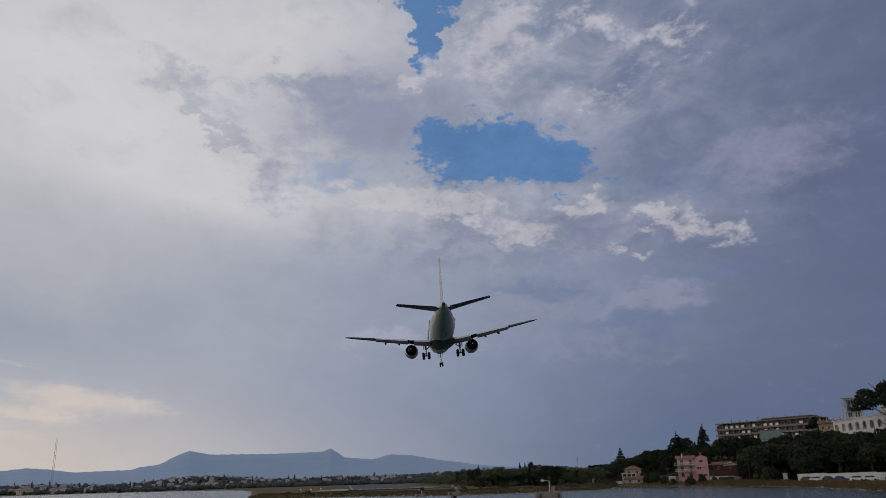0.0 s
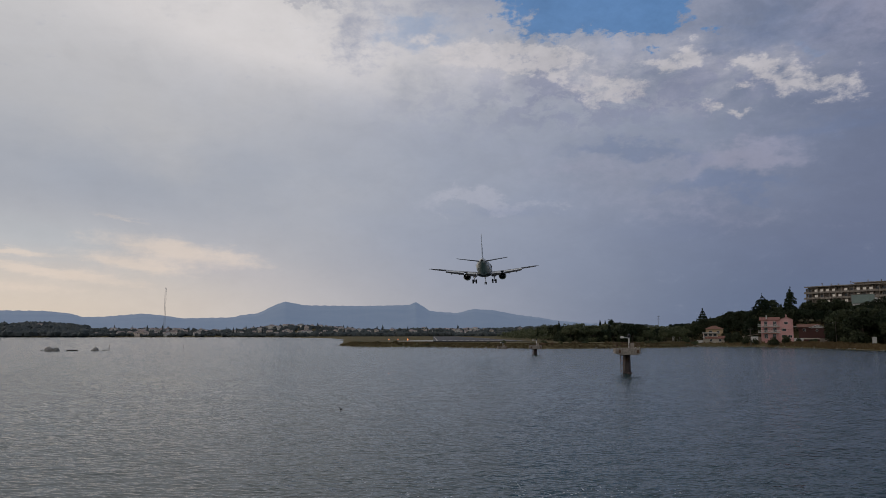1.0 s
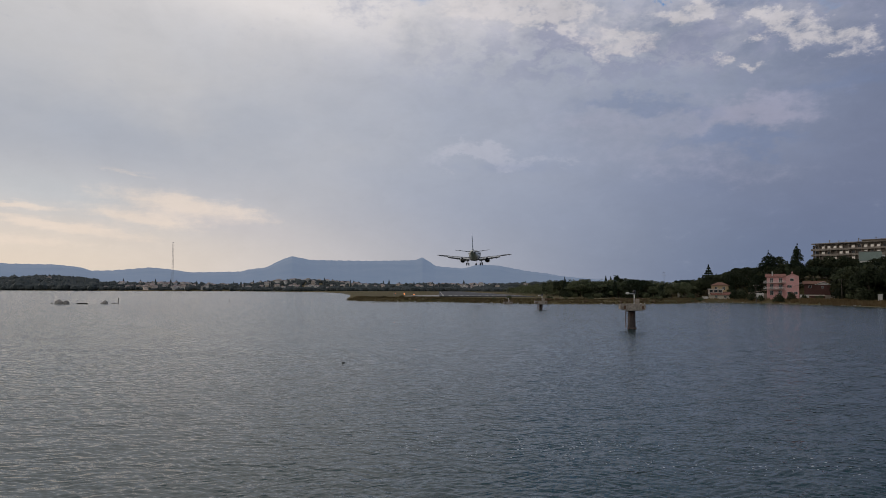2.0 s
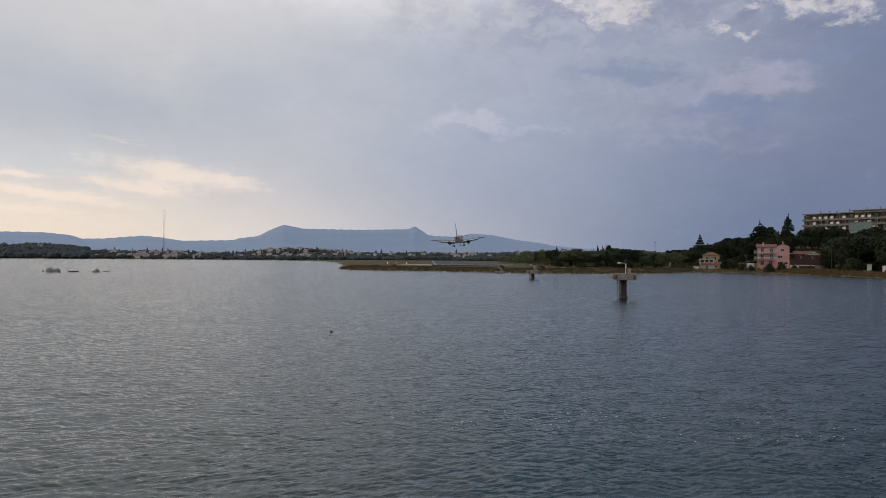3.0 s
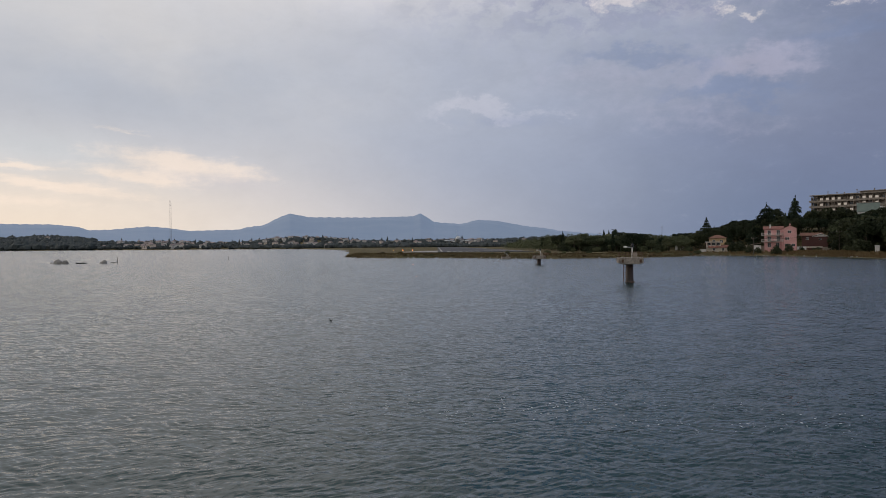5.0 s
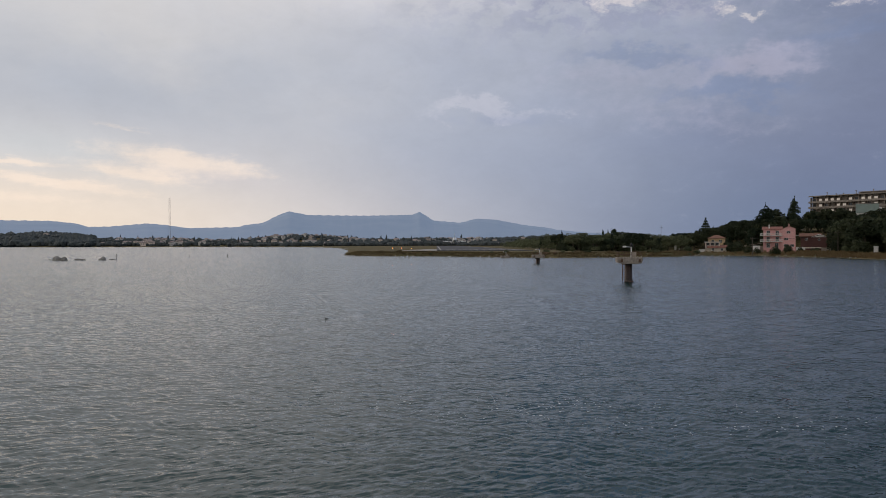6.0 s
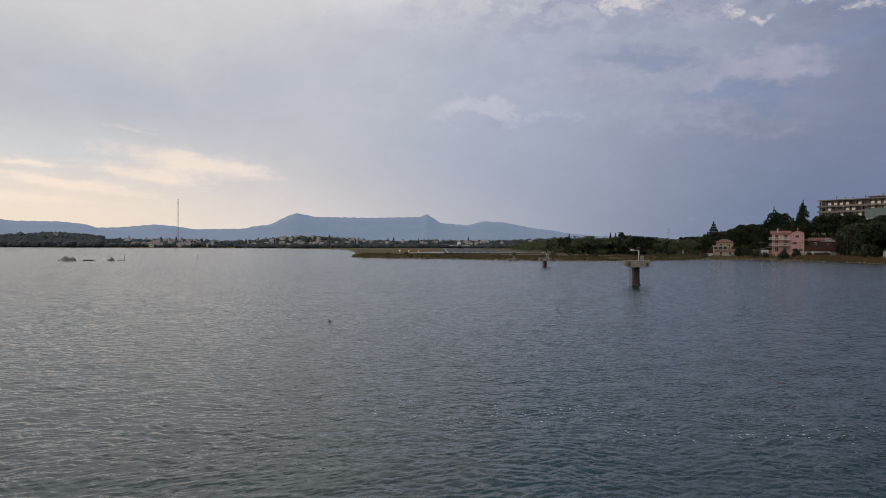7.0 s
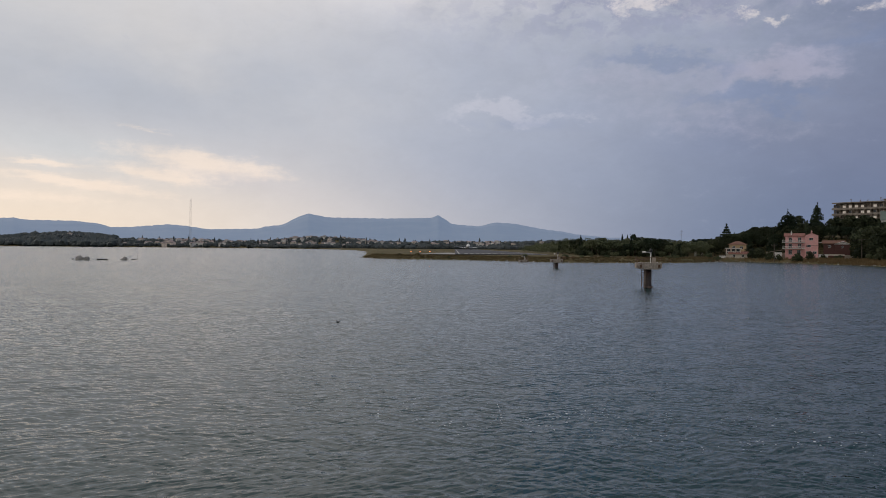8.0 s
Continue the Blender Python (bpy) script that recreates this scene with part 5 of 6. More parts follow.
# ---------------------------------------------------------------- houses on the near shore
def add_windows(parent, spots, w, h, y, frame_mat, pane_mat=None, name="window"):
    """Framed windows on a wall whose face is at y; spots are (x, z) of the sill's middle."""
    for x, z in spots:
        bm = bmesh.new()
        t = 0.09
        add_box(bm, x - w / 2 - t, x - w / 2, y - 0.07, y + 0.1, z - t, z + h + t)
        add_box(bm, x + w / 2, x + w / 2 + t, y - 0.07, y + 0.1, z - t, z + h + t)
        add_box(bm, x - w / 2, x + w / 2, y - 0.07, y + 0.1, z + h, z + h + t)
        add_box(bm, x - w / 2, x + w / 2, y - 0.11, y + 0.1, z - t, z)
        add_box(bm, x - 0.03, x + 0.03, y - 0.05, y + 0.1, z, z + h)
        f = part(name, bm, frame_mat, parent)
        part("pane", box(x - w / 2, x + w / 2, y - 0.03, y + 0.02, z, z + h), pane_mat or GLASS, f)


def gable_roof(x0, x1, y0, y1, z, rise, along="x", over=0.5, thick=0.18):
    """A pitched roof slab with its ridge along x or y."""
    bm = bmesh.new()
    x0, x1, y0, y1 = x0 - over, x1 + over, y0 - over, y1 + over
    if along == "x":
        ym = (y0 + y1) / 2
        prof, ends = [(y0, z), (ym, z + rise), (y1, z)], (x0, x1)
        at3 = lambda e, p, dz: (e, p[0], p[1] + dz)
    else:
        xm = (x0 + x1) / 2
        prof, ends = [(x0, z), (xm, z + rise), (x1, z)], (y0, y1)
        at3 = lambda e, p, dz: (p[0], e, p[1] + dz)
    lo = [[bm.verts.new(at3(e, p, 0)) for p in prof] for e in ends]
    hi = [[bm.verts.new(at3(e, p, thick)) for p in prof] for e in ends]
    for i in (0, 1):
        bm.faces.new((hi[0][i], hi[0][i + 1], hi[1][i + 1], hi[1][i]))
        bm.faces.new((lo[0][i], lo[1][i], lo[1][i + 1], lo[0][i + 1]))
        for k in (0, 1):
            bm.faces.new((lo[k][i], lo[k][i + 1], hi[k][i + 1], hi[k][i]))
    for i in (0, 2):
        bm.faces.new((lo[0][i], hi[0][i], hi[1][i], lo[1][i]))
    return bm


def gable_wall(x0, x1, y0, y1, z0, z, rise, along):
    """Walls up to the eaves, with the gables above them."""
    bm = bmesh.new()
    b = [bm.verts.new(p) for p in ((x0, y0, z0), (x1, y0, z0), (x1, y1, z0), (x0, y1, z0))]
    t = [bm.verts.new(p) for p in ((x0, y0, z), (x1, y0, z), (x1, y1, z), (x0, y1, z))]
    if along == "x":
        r = [bm.verts.new((x0, (y0 + y1) / 2, z + rise)), bm.verts.new((x1, (y0 + y1) / 2, z + rise))]
        bm.faces.new((b[0], b[1], t[1], t[0]))
        bm.faces.new((b[2], b[3], t[3], t[2]))
        bm.faces.new((b[1], b[2], t[2], r[1], t[1]))
        bm.faces.new((b[3], b[0], t[0], r[0], t[3]))
        bm.faces.new((t[0], t[1], r[1], r[0]))
        bm.faces.new((t[2], t[3], r[0], r[1]))
    else:
        r = [bm.verts.new(((x0 + x1) / 2, y0, z + rise)), bm.verts.new(((x0 + x1) / 2, y1, z + rise))]
        bm.faces.new((b[0], b[1], t[1], r[0], t[0]))
        bm.faces.new((b[2], b[3], t[3], r[1], t[2]))
        bm.faces.new((b[1], b[2], t[2], t[1]))
        bm.faces.new((b[3], b[0], t[0], t[3]))
        bm.faces.new((t[1], t[2], r[1], r[0]))
        bm.faces.new((t[3], t[0], r[0], r[1]))
    bm.faces.new(b[::-1])
    return bm


def balustrade(parent, a, b, z, n, mat, h=0.95):
    a, b = Vector((*a, z)), Vector((*b, z))
    up = Vector((0, 0, h))
    rail = part("balustrade", tube(a + up, b + up, 0.07, sides=6), mat, parent)
    for i in range(n + 1):
        p = a.lerp(b, i / n)
        part("baluster", tube(p, p + up, 0.055, sides=5), mat, rail)


def chimney(parent, x, y, z0, z1, mat):
    c = part("chimney", box(x - 0.3, x + 0.3, y - 0.3, y + 0.3, z0, z1, 0.03), mat, parent)
    part("chimney_cap", box(x - 0.42, x + 0.42, y - 0.42, y + 0.42, z1, z1 + 0.16, 0.03), mat, c)
    part("chimney_pot", tube((x, y, z1 + 0.16), (x, y, z1 + 0.7), 0.17, 0.13), mat, c)


def shrink(t, s):
    t.scale = (s, s, s)


def pink_house():
    t = thing("pink_house", pose(*polar(24.9, 346), 3.2, 0, 0, -25.9), "pink three-storey villa with white balconies by the water", "house")
    # recessed wing with balconies, local x along the front, y into the house
    part("wall", gable_wall(0, 8.6, 2.0, 10.0, -3.0, 9.0, 1.5, "x"), PINK, t)
    part("side_wall", gable_wall(8.62, 14.4, 0, 10.6, -3.0, 9.4, 1.3, "y"), PINK, t)
    part("roof", gable_roof(-0.4, 8.5, 1.6, 10.0, 9.02, 1.5, "x", 0.3), ROOF_TILE, t, "terracotta tiled roof")
    part("side_roof", gable_roof(8.7, 14.4, 0, 10.6, 9.42, 1.3, "y", 0.25), ROOF_TILE, t, "terracotta tiled roof")
    for z in (3.3, 6.3):
        b = part("balcony", box(-1.4, 8.58, -0.2, 2.0, z - 0.24, z, 0.03), WHITEWASH, t, "white balcony slab")
        balustrade(b, (-1.3, -0.1), (8.5, -0.1), z, 26, WHITEWASH)
        balustrade(b, (-1.3, -0.1), (-1.3, 2.0), z, 6, WHITEWASH)
    for x in (0.2, 4.4, 8.2):
        for z0, z1 in ((-3.0, 3.05), (3.3, 6.05), (6.3, 9.0)):
            part("balcony_post", box(x - 0.14, x + 0.14, -0.05, 0.25, z0, z1), PINK, t)
    add_windows(t, [(2.2, 3.4), (6.3, 3.4), (2.2, 6.4), (6.3, 6.4), (2.2, 0.3), (6.0, 0.3)], 1.4, 2.1, 2.0, WHITEWASH, name="balcony_door")
    add_windows(t, [(11.3, 7.2), (10.4, 3.9), (10.0, 0.7), (12.9, 0.7)], 1.5, 1.1, 0.0, WHITEWASH)
    part("shutter", box(9.25, 9.6, -0.09, -0.02, 3.85, 5.05), BROWN_WALL, t)
    chimney(t, 2.6, 3.4, 8.8, 11.2, WHITEWASH)
    chimney(t, 11.5, 3.0, 9.6, 11.4, PINK)
    part("side_balcony", box(14.42, 15.8, 1.0, 6.0, 6.0, 6.25), WHITEWASH, t)
    part("terrace_wall", box(-5.0, -1.5, 0.5, 0.9, -3.0, 1.2), WHITEWASH, t)
    shrink(t, 0.87)
    part("stair", box(-4.2, -1.6, -1.6, 0.4, -3.0, 0.2), WHITEWASH, t)
    g = thing("garden_shed", pose(*polar(23.7, 352), 1.6, 0, 0, -24), "low cream outbuilding with a lean-to roof", "shed")
    part("wall", box(0, 8, 0, 4, -1, 2.5), DRAB, g)
    bm = bmesh.new()
    add_box(bm, -0.3, 8.3, -0.4, 4.3, 2.5, 2.7)
    for v in bm.verts:
        v.co.z += (v.co.x + 0.3) * 0.16
    part("roof", bm, DRAB, g)


def brown_house():
    t = thing("brown_house", pose(*polar(27.3, 346), 4.5, 0, 0, -27), "low dark red house with a tiled roof and white gable", "house")
    part("wall", gable_wall(0, 10.5, 1.5, 10, -3.0, 5.0, 1.7, "x"), BROWN_WALL, t)
    part("roof", gable_roof(-0.2, 10.6, 1.2, 10, 5.02, 1.7, "x", 0.7), ROOF_TILE, t, "terracotta tiled roof")
    part("porch", gable_wall(6.0, 13.5, 0, 9, -3.0, 4.6, 1.5, "y"), BROWN_WALL, t)
    part("porch_roof", gable_roof(6.0, 13.5, 0, 9, 4.62, 1.5, "y", 0.5), ROOF_TILE, t)
    bm = bmesh.new()
    for s in (-1, 1):
        a = Vector((9.75 + s * 4.25, -0.56, 4.6))
        b = Vector((9.75, -0.56, 6.25))
        add_tube(bm, a, b, 0.16, sides=4)
    part("bargeboard", bm, WHITEWASH, t, "white gable board")
    bm = bmesh.new()
    tri = [[bm.verts.new((x, y, z)) for x, z in ((6.2, 4.55), (13.3, 4.55), (9.75, 5.95))] for y in (-0.08, -0.02)]
    bm.faces.new(tri[0])
    bm.faces.new(tri[1][::-1])
    for i in range(3):
        j = (i + 1) % 3
        bm.faces.new((tri[0][j], tri[0][i], tri[1][i], tri[1][j]))
    part("gable_panel", bm, WHITEWASH, t, "whitewashed gable")
    add_windows(t, [(3.0, 2.8)], 1.3, 1.2, 1.5, WHITEWASH)
    add_windows(t, [(9.6, 2.6)], 1.0, 1.0, 0.0, WHITEWASH)
    part("veranda_roof", box(13.0, 17.5, 1.0, 6.0, 4.0, 4.18), ROOF_TILE, t)
    for x in (14.0, 17.2):
        part("veranda_post", box(x - 0.1, x + 0.1, 1.1, 1.3, -3.5, 4.0), TIMBER, t)
    shrink(t, 0.72)
    f = thing("garden_wall", pose(*polar(27.0, 332), 1.5, 0, 0, -28), "weathered pale garden wall with a dark opening", "wall")
    part("wall", box(0, 3.4, 0, 0.3, -1, 2.2, 0.03), WHITEWASH, f)
    part("lintel", box(3.4, 9.2, 0, 0.3, 1.7, 2.2), CREAM, f)
    part("end_wall", box(9.2, 12.5, 0, 0.3, -1, 2.0, 0.03), DRAB, f)


def yellow_houses():
    t = thing("yellow_house", pose(*polar(21.0, 346), 1.7, 0, 0, -21), "cream lakeside house with a flat terrace and tiled porch", "house")
    part("wall", box(0, 7.4, 4.2, 8, -1, 5.0), CREAM, t)
    part("terrace_slab", box(-0.6, 8.0, 0.4, 8.4, 5.0, 5.4, 0.04), WHITEWASH, t, "thick white roof slab")
    part("terrace_floor", box(-0.2, 7.6, 1.0, 4.2, 2.3, 2.6), WHITEWASH, t)
    part("lower_wall", box(0, 7.4, 2.0, 4.2, -1, 2.3), CREAM, t)
    for x in (0.1, 2.5, 4.9, 7.3):
        part("column", box(x - 0.18, x + 0.18, 1.1, 1.46, 2.6, 5.0), CREAM, t)
    balustrade(t, (0.1, 1.2), (7.3, 1.2), 2.6, 14, WHITEWASH, 0.8)
    add_windows(t, [(1.4, 2.7), (3.8, 2.7), (6.2, 2.7)], 1.5, 2.0, 4.2, TIMBER, name="terrace_door")
    part("porch_wall", gable_wall(1.6, 11.0, 0, 5, -1, 2.0, 1.3, "x"), CREAM, t)
    part("porch_roof", gable_roof(1.6, 11.0, 0, 5, 2.02, 1.3, "x", 0.6), ROOF_TILE, t)
    add_windows(t, [(4.0, 0.5), (8.6, 0.5)], 1.2, 1.2, 0.0, WHITEWASH)
    part("boat_shelter", box(-3.4, -0.2, 1, 4, -1, 1.1), WHITEWASH, t)
    shrink(t, 0.80)
    u = thing("ochre_house", pose(*polar(21.2, 360), 2.0, 0, 0, -22), "ochre two-storey house with a hipped tile roof", "house")
    part("wall", box(0, 8.6, 0, 8, -1, 6.6), OCHRE, u)
    bm = bmesh.new()
    c = [bm.verts.new(p) for p in ((-0.7, -0.7, 6.6), (9.3, -0.7, 6.6), (9.3, 8.7, 6.6), (-0.7, 8.7, 6.6), (3.4, 4, 8.4), (5.2, 4, 8.4))]
    for f in ((0, 1, 5, 4), (1, 2, 5), (2, 3, 4, 5), (3, 0, 4), (3, 2, 1, 0)):
        bm.faces.new([c[q] for q in f])
    part("roof", bm, ROOF_TILE, u, "hipped terracotta roof")
    add_windows(u, [(2.4, 4.2), (6.2, 4.2), (2.4, 1.2), (6.2, 1.2)], 1.3, 1.4, 0.0, WHITEWASH)
    shrink(u, 0.85)
    s = thing("small_house", pose(*polar(18.85, 382), 2.2, 0, 0, -18), "small pale house among the trees", "house")
    part("wall", gable_wall(0, 5.2, 0, 5, -1, 3.4, 1.0, "x"), WHITEWASH, s)
    part("roof", gable_roof(0, 5.2, 0, 5, 3.42, 1.0, "x", 0.3), DRAB, s)
    add_windows(s, [(2.6, 1.0)], 1.0, 1.2, 0.0, TIMBER)


# ---------------------------------------------------------------- hotel on the hill
def hotel():
    ax, ay, bx, by = 183.2, 345.5, 210.2, 305.0
    L = math.hypot(bx - ax, by - ay)
    t = thing("hotel", pose(ax, ay, 18.4, 0, 0, math.degrees(math.atan2(by - ay, bx - ax))), "long drab concrete hotel with balcony bands and bright panes", "hotel")
    part("wall", box(0, L, 1.6, 13, -6, 10.2), DRAB, t)
    rng = random.Random(6)
    for i, z in enumerate((1.0, 4.0, 7.0)):
        b = part("balcony", box(-1.2, L + 0.6, -0.2, 1.6, z - 0.28, z, 0.03), DRAB, t)
        part("parapet", box(-1.2, L + 0.6, -0.2, -0.02, z, z + 0.75), CONCRETE, b)
        for k in range(17):
            x = 1.2 + k * (L - 2.4) / 16
            part("balcony_fin", box(x - 0.09 - 1.4, x + 0.09 - 1.4, -0.02, 1.6, z, z + 2.7), DRAB, b)
            if k % 2 == 0 or rng.random() < 0.5:
                add_windows(t, [(x, z + 0.55)], 1.5, 1.5, 1.6, CONCRETE, BRIGHT_PANE if rng.random() < 0.62 else GLASS)
    part("roof_slab", box(-0.9, L + 1.0, -0.6, 13.4, 10.2, 10.75, 0.04), CONCRETE, t)
    part("penthouse", box(L * 0.44, L - 4, 4, 12, 10.75, 11.6), DRAB, t)
    part("penthouse_roof", box(L * 0.43, L - 3, 3, 12.4, 11.6, 11.95, 0.04), CONCRETE, t)
    for x, h in ((5, 1.8), (9.5, 1.2), (13, 1.0), (19, 2.0), (27, 1.0), (33, 1.0), (40, 1.4)):
        y = 6.0
        z = 10.75 if x < L * 0.43 or x > L - 4 else 11.95
        part("vent_pipe", tube((x, y, z), (x, y, z + h), 0.17), CONCRETE, t)
        part("vent_cap", box(x - 0.3, x + 0.3, y - 0.3, y + 0.3, z + h, z + h + 0.2), CONCRETE, t)
    t.scale = (0.95, 0.95, 0.86)
    # lower block in front with a sheeted terrace
    ann = thing("annex_building", pose(*polar(30.7, 358), 13.8, 0, 0, -38), "white stepped annex with a pale green sheeted terrace", "building")
    part("wall", box(0, 10.5, 0, 7, -6, 4.2), WHITEWASH, ann)
    part("sheeting", box(-0.2, 8.2, -0.25, 0.0, 4.3, 8.0), GREEN_AWNING, ann, "pale green plastic sheeting")
    for x in (-0.2, 4.0, 8.2):
        part("terrace_post", box(x - 0.1, x + 0.1, 0.0, 0.2, 4.2, 8.1), GALVANISED, ann)
    part("terrace_roof", box(-0.4, 8.5, -0.4, 6, 8.1, 8.3), CONCRETE, ann)
    bm = bmesh.new()
    for i in range(8):
        add_box(bm, 8.4 + i * 0.75, 9.2 + i * 0.75, -0.8, 1.5, -6, 6.6 - i * 0.95)
    part("outer_stair", bm, WHITEWASH, ann, "white outer stair")
    add_windows(ann, [(2.0, 1.2), (5.4, 1.2)], 1.4, 1.3, 0.0, DRAB)


def arch_wall(x0, x1, n, z0, z1, spring, radius, depth):
    """A wall with n open round arches through it."""
    bm = bmesh.new()
    bay = (x1 - x0) / n
    for i in range(n):
        c = x0 + (i + 0.5) * bay
        l, r = x0 + i * bay, x0 + (i + 1) * bay
        add_box(bm, l, c - radius, 0, depth, z0, spring)
        add_box(bm, c + radius, r, 0, depth, z0, spring)
        seg = 8
        pts = [(c - radius * math.cos(math.pi * k / seg), spring + radius * math.sin(math.pi * k / seg)) for k in range(seg + 1)]
        xs = [l] + [p[0] for p in pts[1:-1]] + [r]
        for k in range(seg):
            (xa, za), (xb, zb) = pts[k], pts[k + 1]
            ta, tb = (l if k == 0 else xa), (r if k == seg - 1 else xb)
            v = [bm.verts.new(p) for p in ((xa, 0, za), (xb, 0, zb), (tb, 0, z1), (ta, 0, z1), (xa, depth, za), (xb, depth, zb), (tb, depth, z1), (ta, depth, z1))]
            for f in ((0, 1, 2, 3), (7, 6, 5, 4), (0, 4, 5, 1), (3, 2, 6, 7)):
                bm.faces.new([v[q] for q in f])
            if k == 0:
                w = [bm.verts.new(p) for p in ((l, 0, spring), (l, depth, spring))]
                bm.faces.new((w[0], v[0], v[3]))
                bm.faces.new((w[1], v[7], v[4]))
            if k == seg - 1:
                w = [bm.verts.new(p) for p in ((r, 0, spring), (r, depth, spring))]
                bm.faces.new((v[1], w[0], v[2]))
                bm.faces.new((v[5], v[6], w[1]))
    return bm


def terraces():
    ax, ay = polar(35.3, 326)
    bx, by = polar(40.2, 282)
    L = math.hypot(bx - ax, by - ay)
    t = thing("arcade_building", pose(ax, ay, 16.6, 0, 0, math.degrees(math.atan2(by - ay, bx - ax))), "whitewashed terrace building with a row of round arches", "building")
    part("arcade", arch_wall(0, L, 11, 2.2, 7.2, 4.4, 1.25, 0.6), WHITEWASH, t, "white arcade")
    part("back_wall", box(0, L, 3.2, 3.6, -8, 7.2), WHITEWASH, t)
    part("plinth", box(-0.2, L + 0.2, -0.1, 3.6, -9, 2.2), WHITEWASH, t)
    part("terrace_floor", box(-0.3, L + 0.3, -0.3, 4.0, 7.2, 7.5), WHITEWASH, t)
    for i in range(24):
        part("terrace_post", tube((L * i / 23, 0.1, 7.5), (L * i / 23, 0.1, 8.4 if i % 4 else 9.3), 0.10 if i % 4 else 0.15, sides=6), WHITEWASH, t)
    part("pergola_slab", box(L * 0.62, L + 1, 0.2, 5, 10.0, 10.2), CONCRETE, t)
    for i in range(5):
        part("pergola_post", tube((L * 0.64 + i * L * 0.09, 0.5, 7.5), (L * 0.64 + i * L * 0.09, 0.5, 10.0), 0.14, sides=6), WHITEWASH, t)
    t.scale = (1.0, 1.0, 0.8)
    w = thing("balcony_tower", pose(*polar(36.15, 332), 23.0, 0, 0, -40), "narrow white block with stacked corner balconies", "building")
    part("wall", box(0, 7, 1.6, 8, -4, 10.4), WHITEWASH, w)
    for z in (1.2, 4.2, 7.2, 10.4):
        b = part("balcony", box(-1.2, 7.2, 0, 1.7, z - 0.25, z), WHITEWASH, w)
        if z < 10:
            balustrade(b, (-1.1, 0.1), (7.1, 0.1), z, 14, GALVANISED)
            add_windows(w, [(1.8, z + 0.1), (5.0, z + 0.1)], 1.7, 2.1, 1.6, WHITEWASH)
    for z0 in (-4, 1.2, 4.2, 7.2):
        part("corner_post", box(-1.1, -0.85, 0.1, 0.35, z0, z0 + (4.95 if z0 < 0 else 2.75 if z0 < 7 else 2.95)), WHITEWASH, w)
    shrink(w, 0.82)
    u = thing("upper_building", pose(*polar(38.2, 330), 26, 0, 0, -42), "white upper block behind the pine", "building")
    part("wall", box(0, 14, 0, 8, -6, 9), WHITEWASH, u)
    part("cornice", box(-0.4, 14.4, -0.4, 8.4, 9, 9.4), WHITEWASH, u)
    add_windows(u, [(2, 5.5), (6, 5.5), (10, 5.5), (2, 1.5), (6, 1.5)], 1.4, 1.7, 0.0, DRAB)
    y = thing("mansion", pose(*polar(34.4, 352), 18.6, 0, 0, -36), "old ochre house with red tile roof and chimneys", "house")
    part("wall", box(0, 12, 0, 8, -5, 6.0), OCHRE, y)
    part("roof", gable_roof(0, 12, 0, 8, 6.02, 2.0, "x", 0.5), ROOF_TILE, y)
    shrink(y, 0.75)
    for x in (1.2, 4.6, 8.0, 11.2):
        chimney(y, x, 2.0, 6.6, 8.8, OCHRE)
    add_windows(y, [(2, 3.2), (5, 3.2), (8, 3.2), (10.6, 3.2)], 1.0, 1.7, 0.0, WHITEWASH)


# ---------------------------------------------------------------- road wall, cars, poles
def road_wall():
    (ax, ay), (bx, by) = polar(32.6, 288), polar(41.5, 252)
    L = math.hypot(bx - ax, by - ay)
    w = thing("road_wall", pose(ax, ay, ground_at(ax, ay), 0, 0, math.degrees(math.atan2(by - ay, bx - ax))), "long whitewashed wall along the shore road", "wall")
    n = 9
    for i in range(n):
        part("wall_bay", box(i * L / n + 0.01, (i + 1) * L / n - 0.01, 0, 0.35, -1.6, 2.35 + 0.12 * math.sin(i * 2.1), 0.02), WHITEWASH, w)
    hut = thing("meter_cabinet", pose(*polar(31.85, 296), ground_at(*polar(31.85, 296)) - 0.1, 0, 0, -32), "small white roadside cabinet", "cabinet")
    part("body", box(-0.7, 0.7, -0.5, 0.5, 0, 2.6, 0.05), WHITEWASH, hut)
    part("cap", box(-0.85, 0.85, -0.65, 0.65, 2.6, 2.8, 0.03), WHITEWASH, hut)


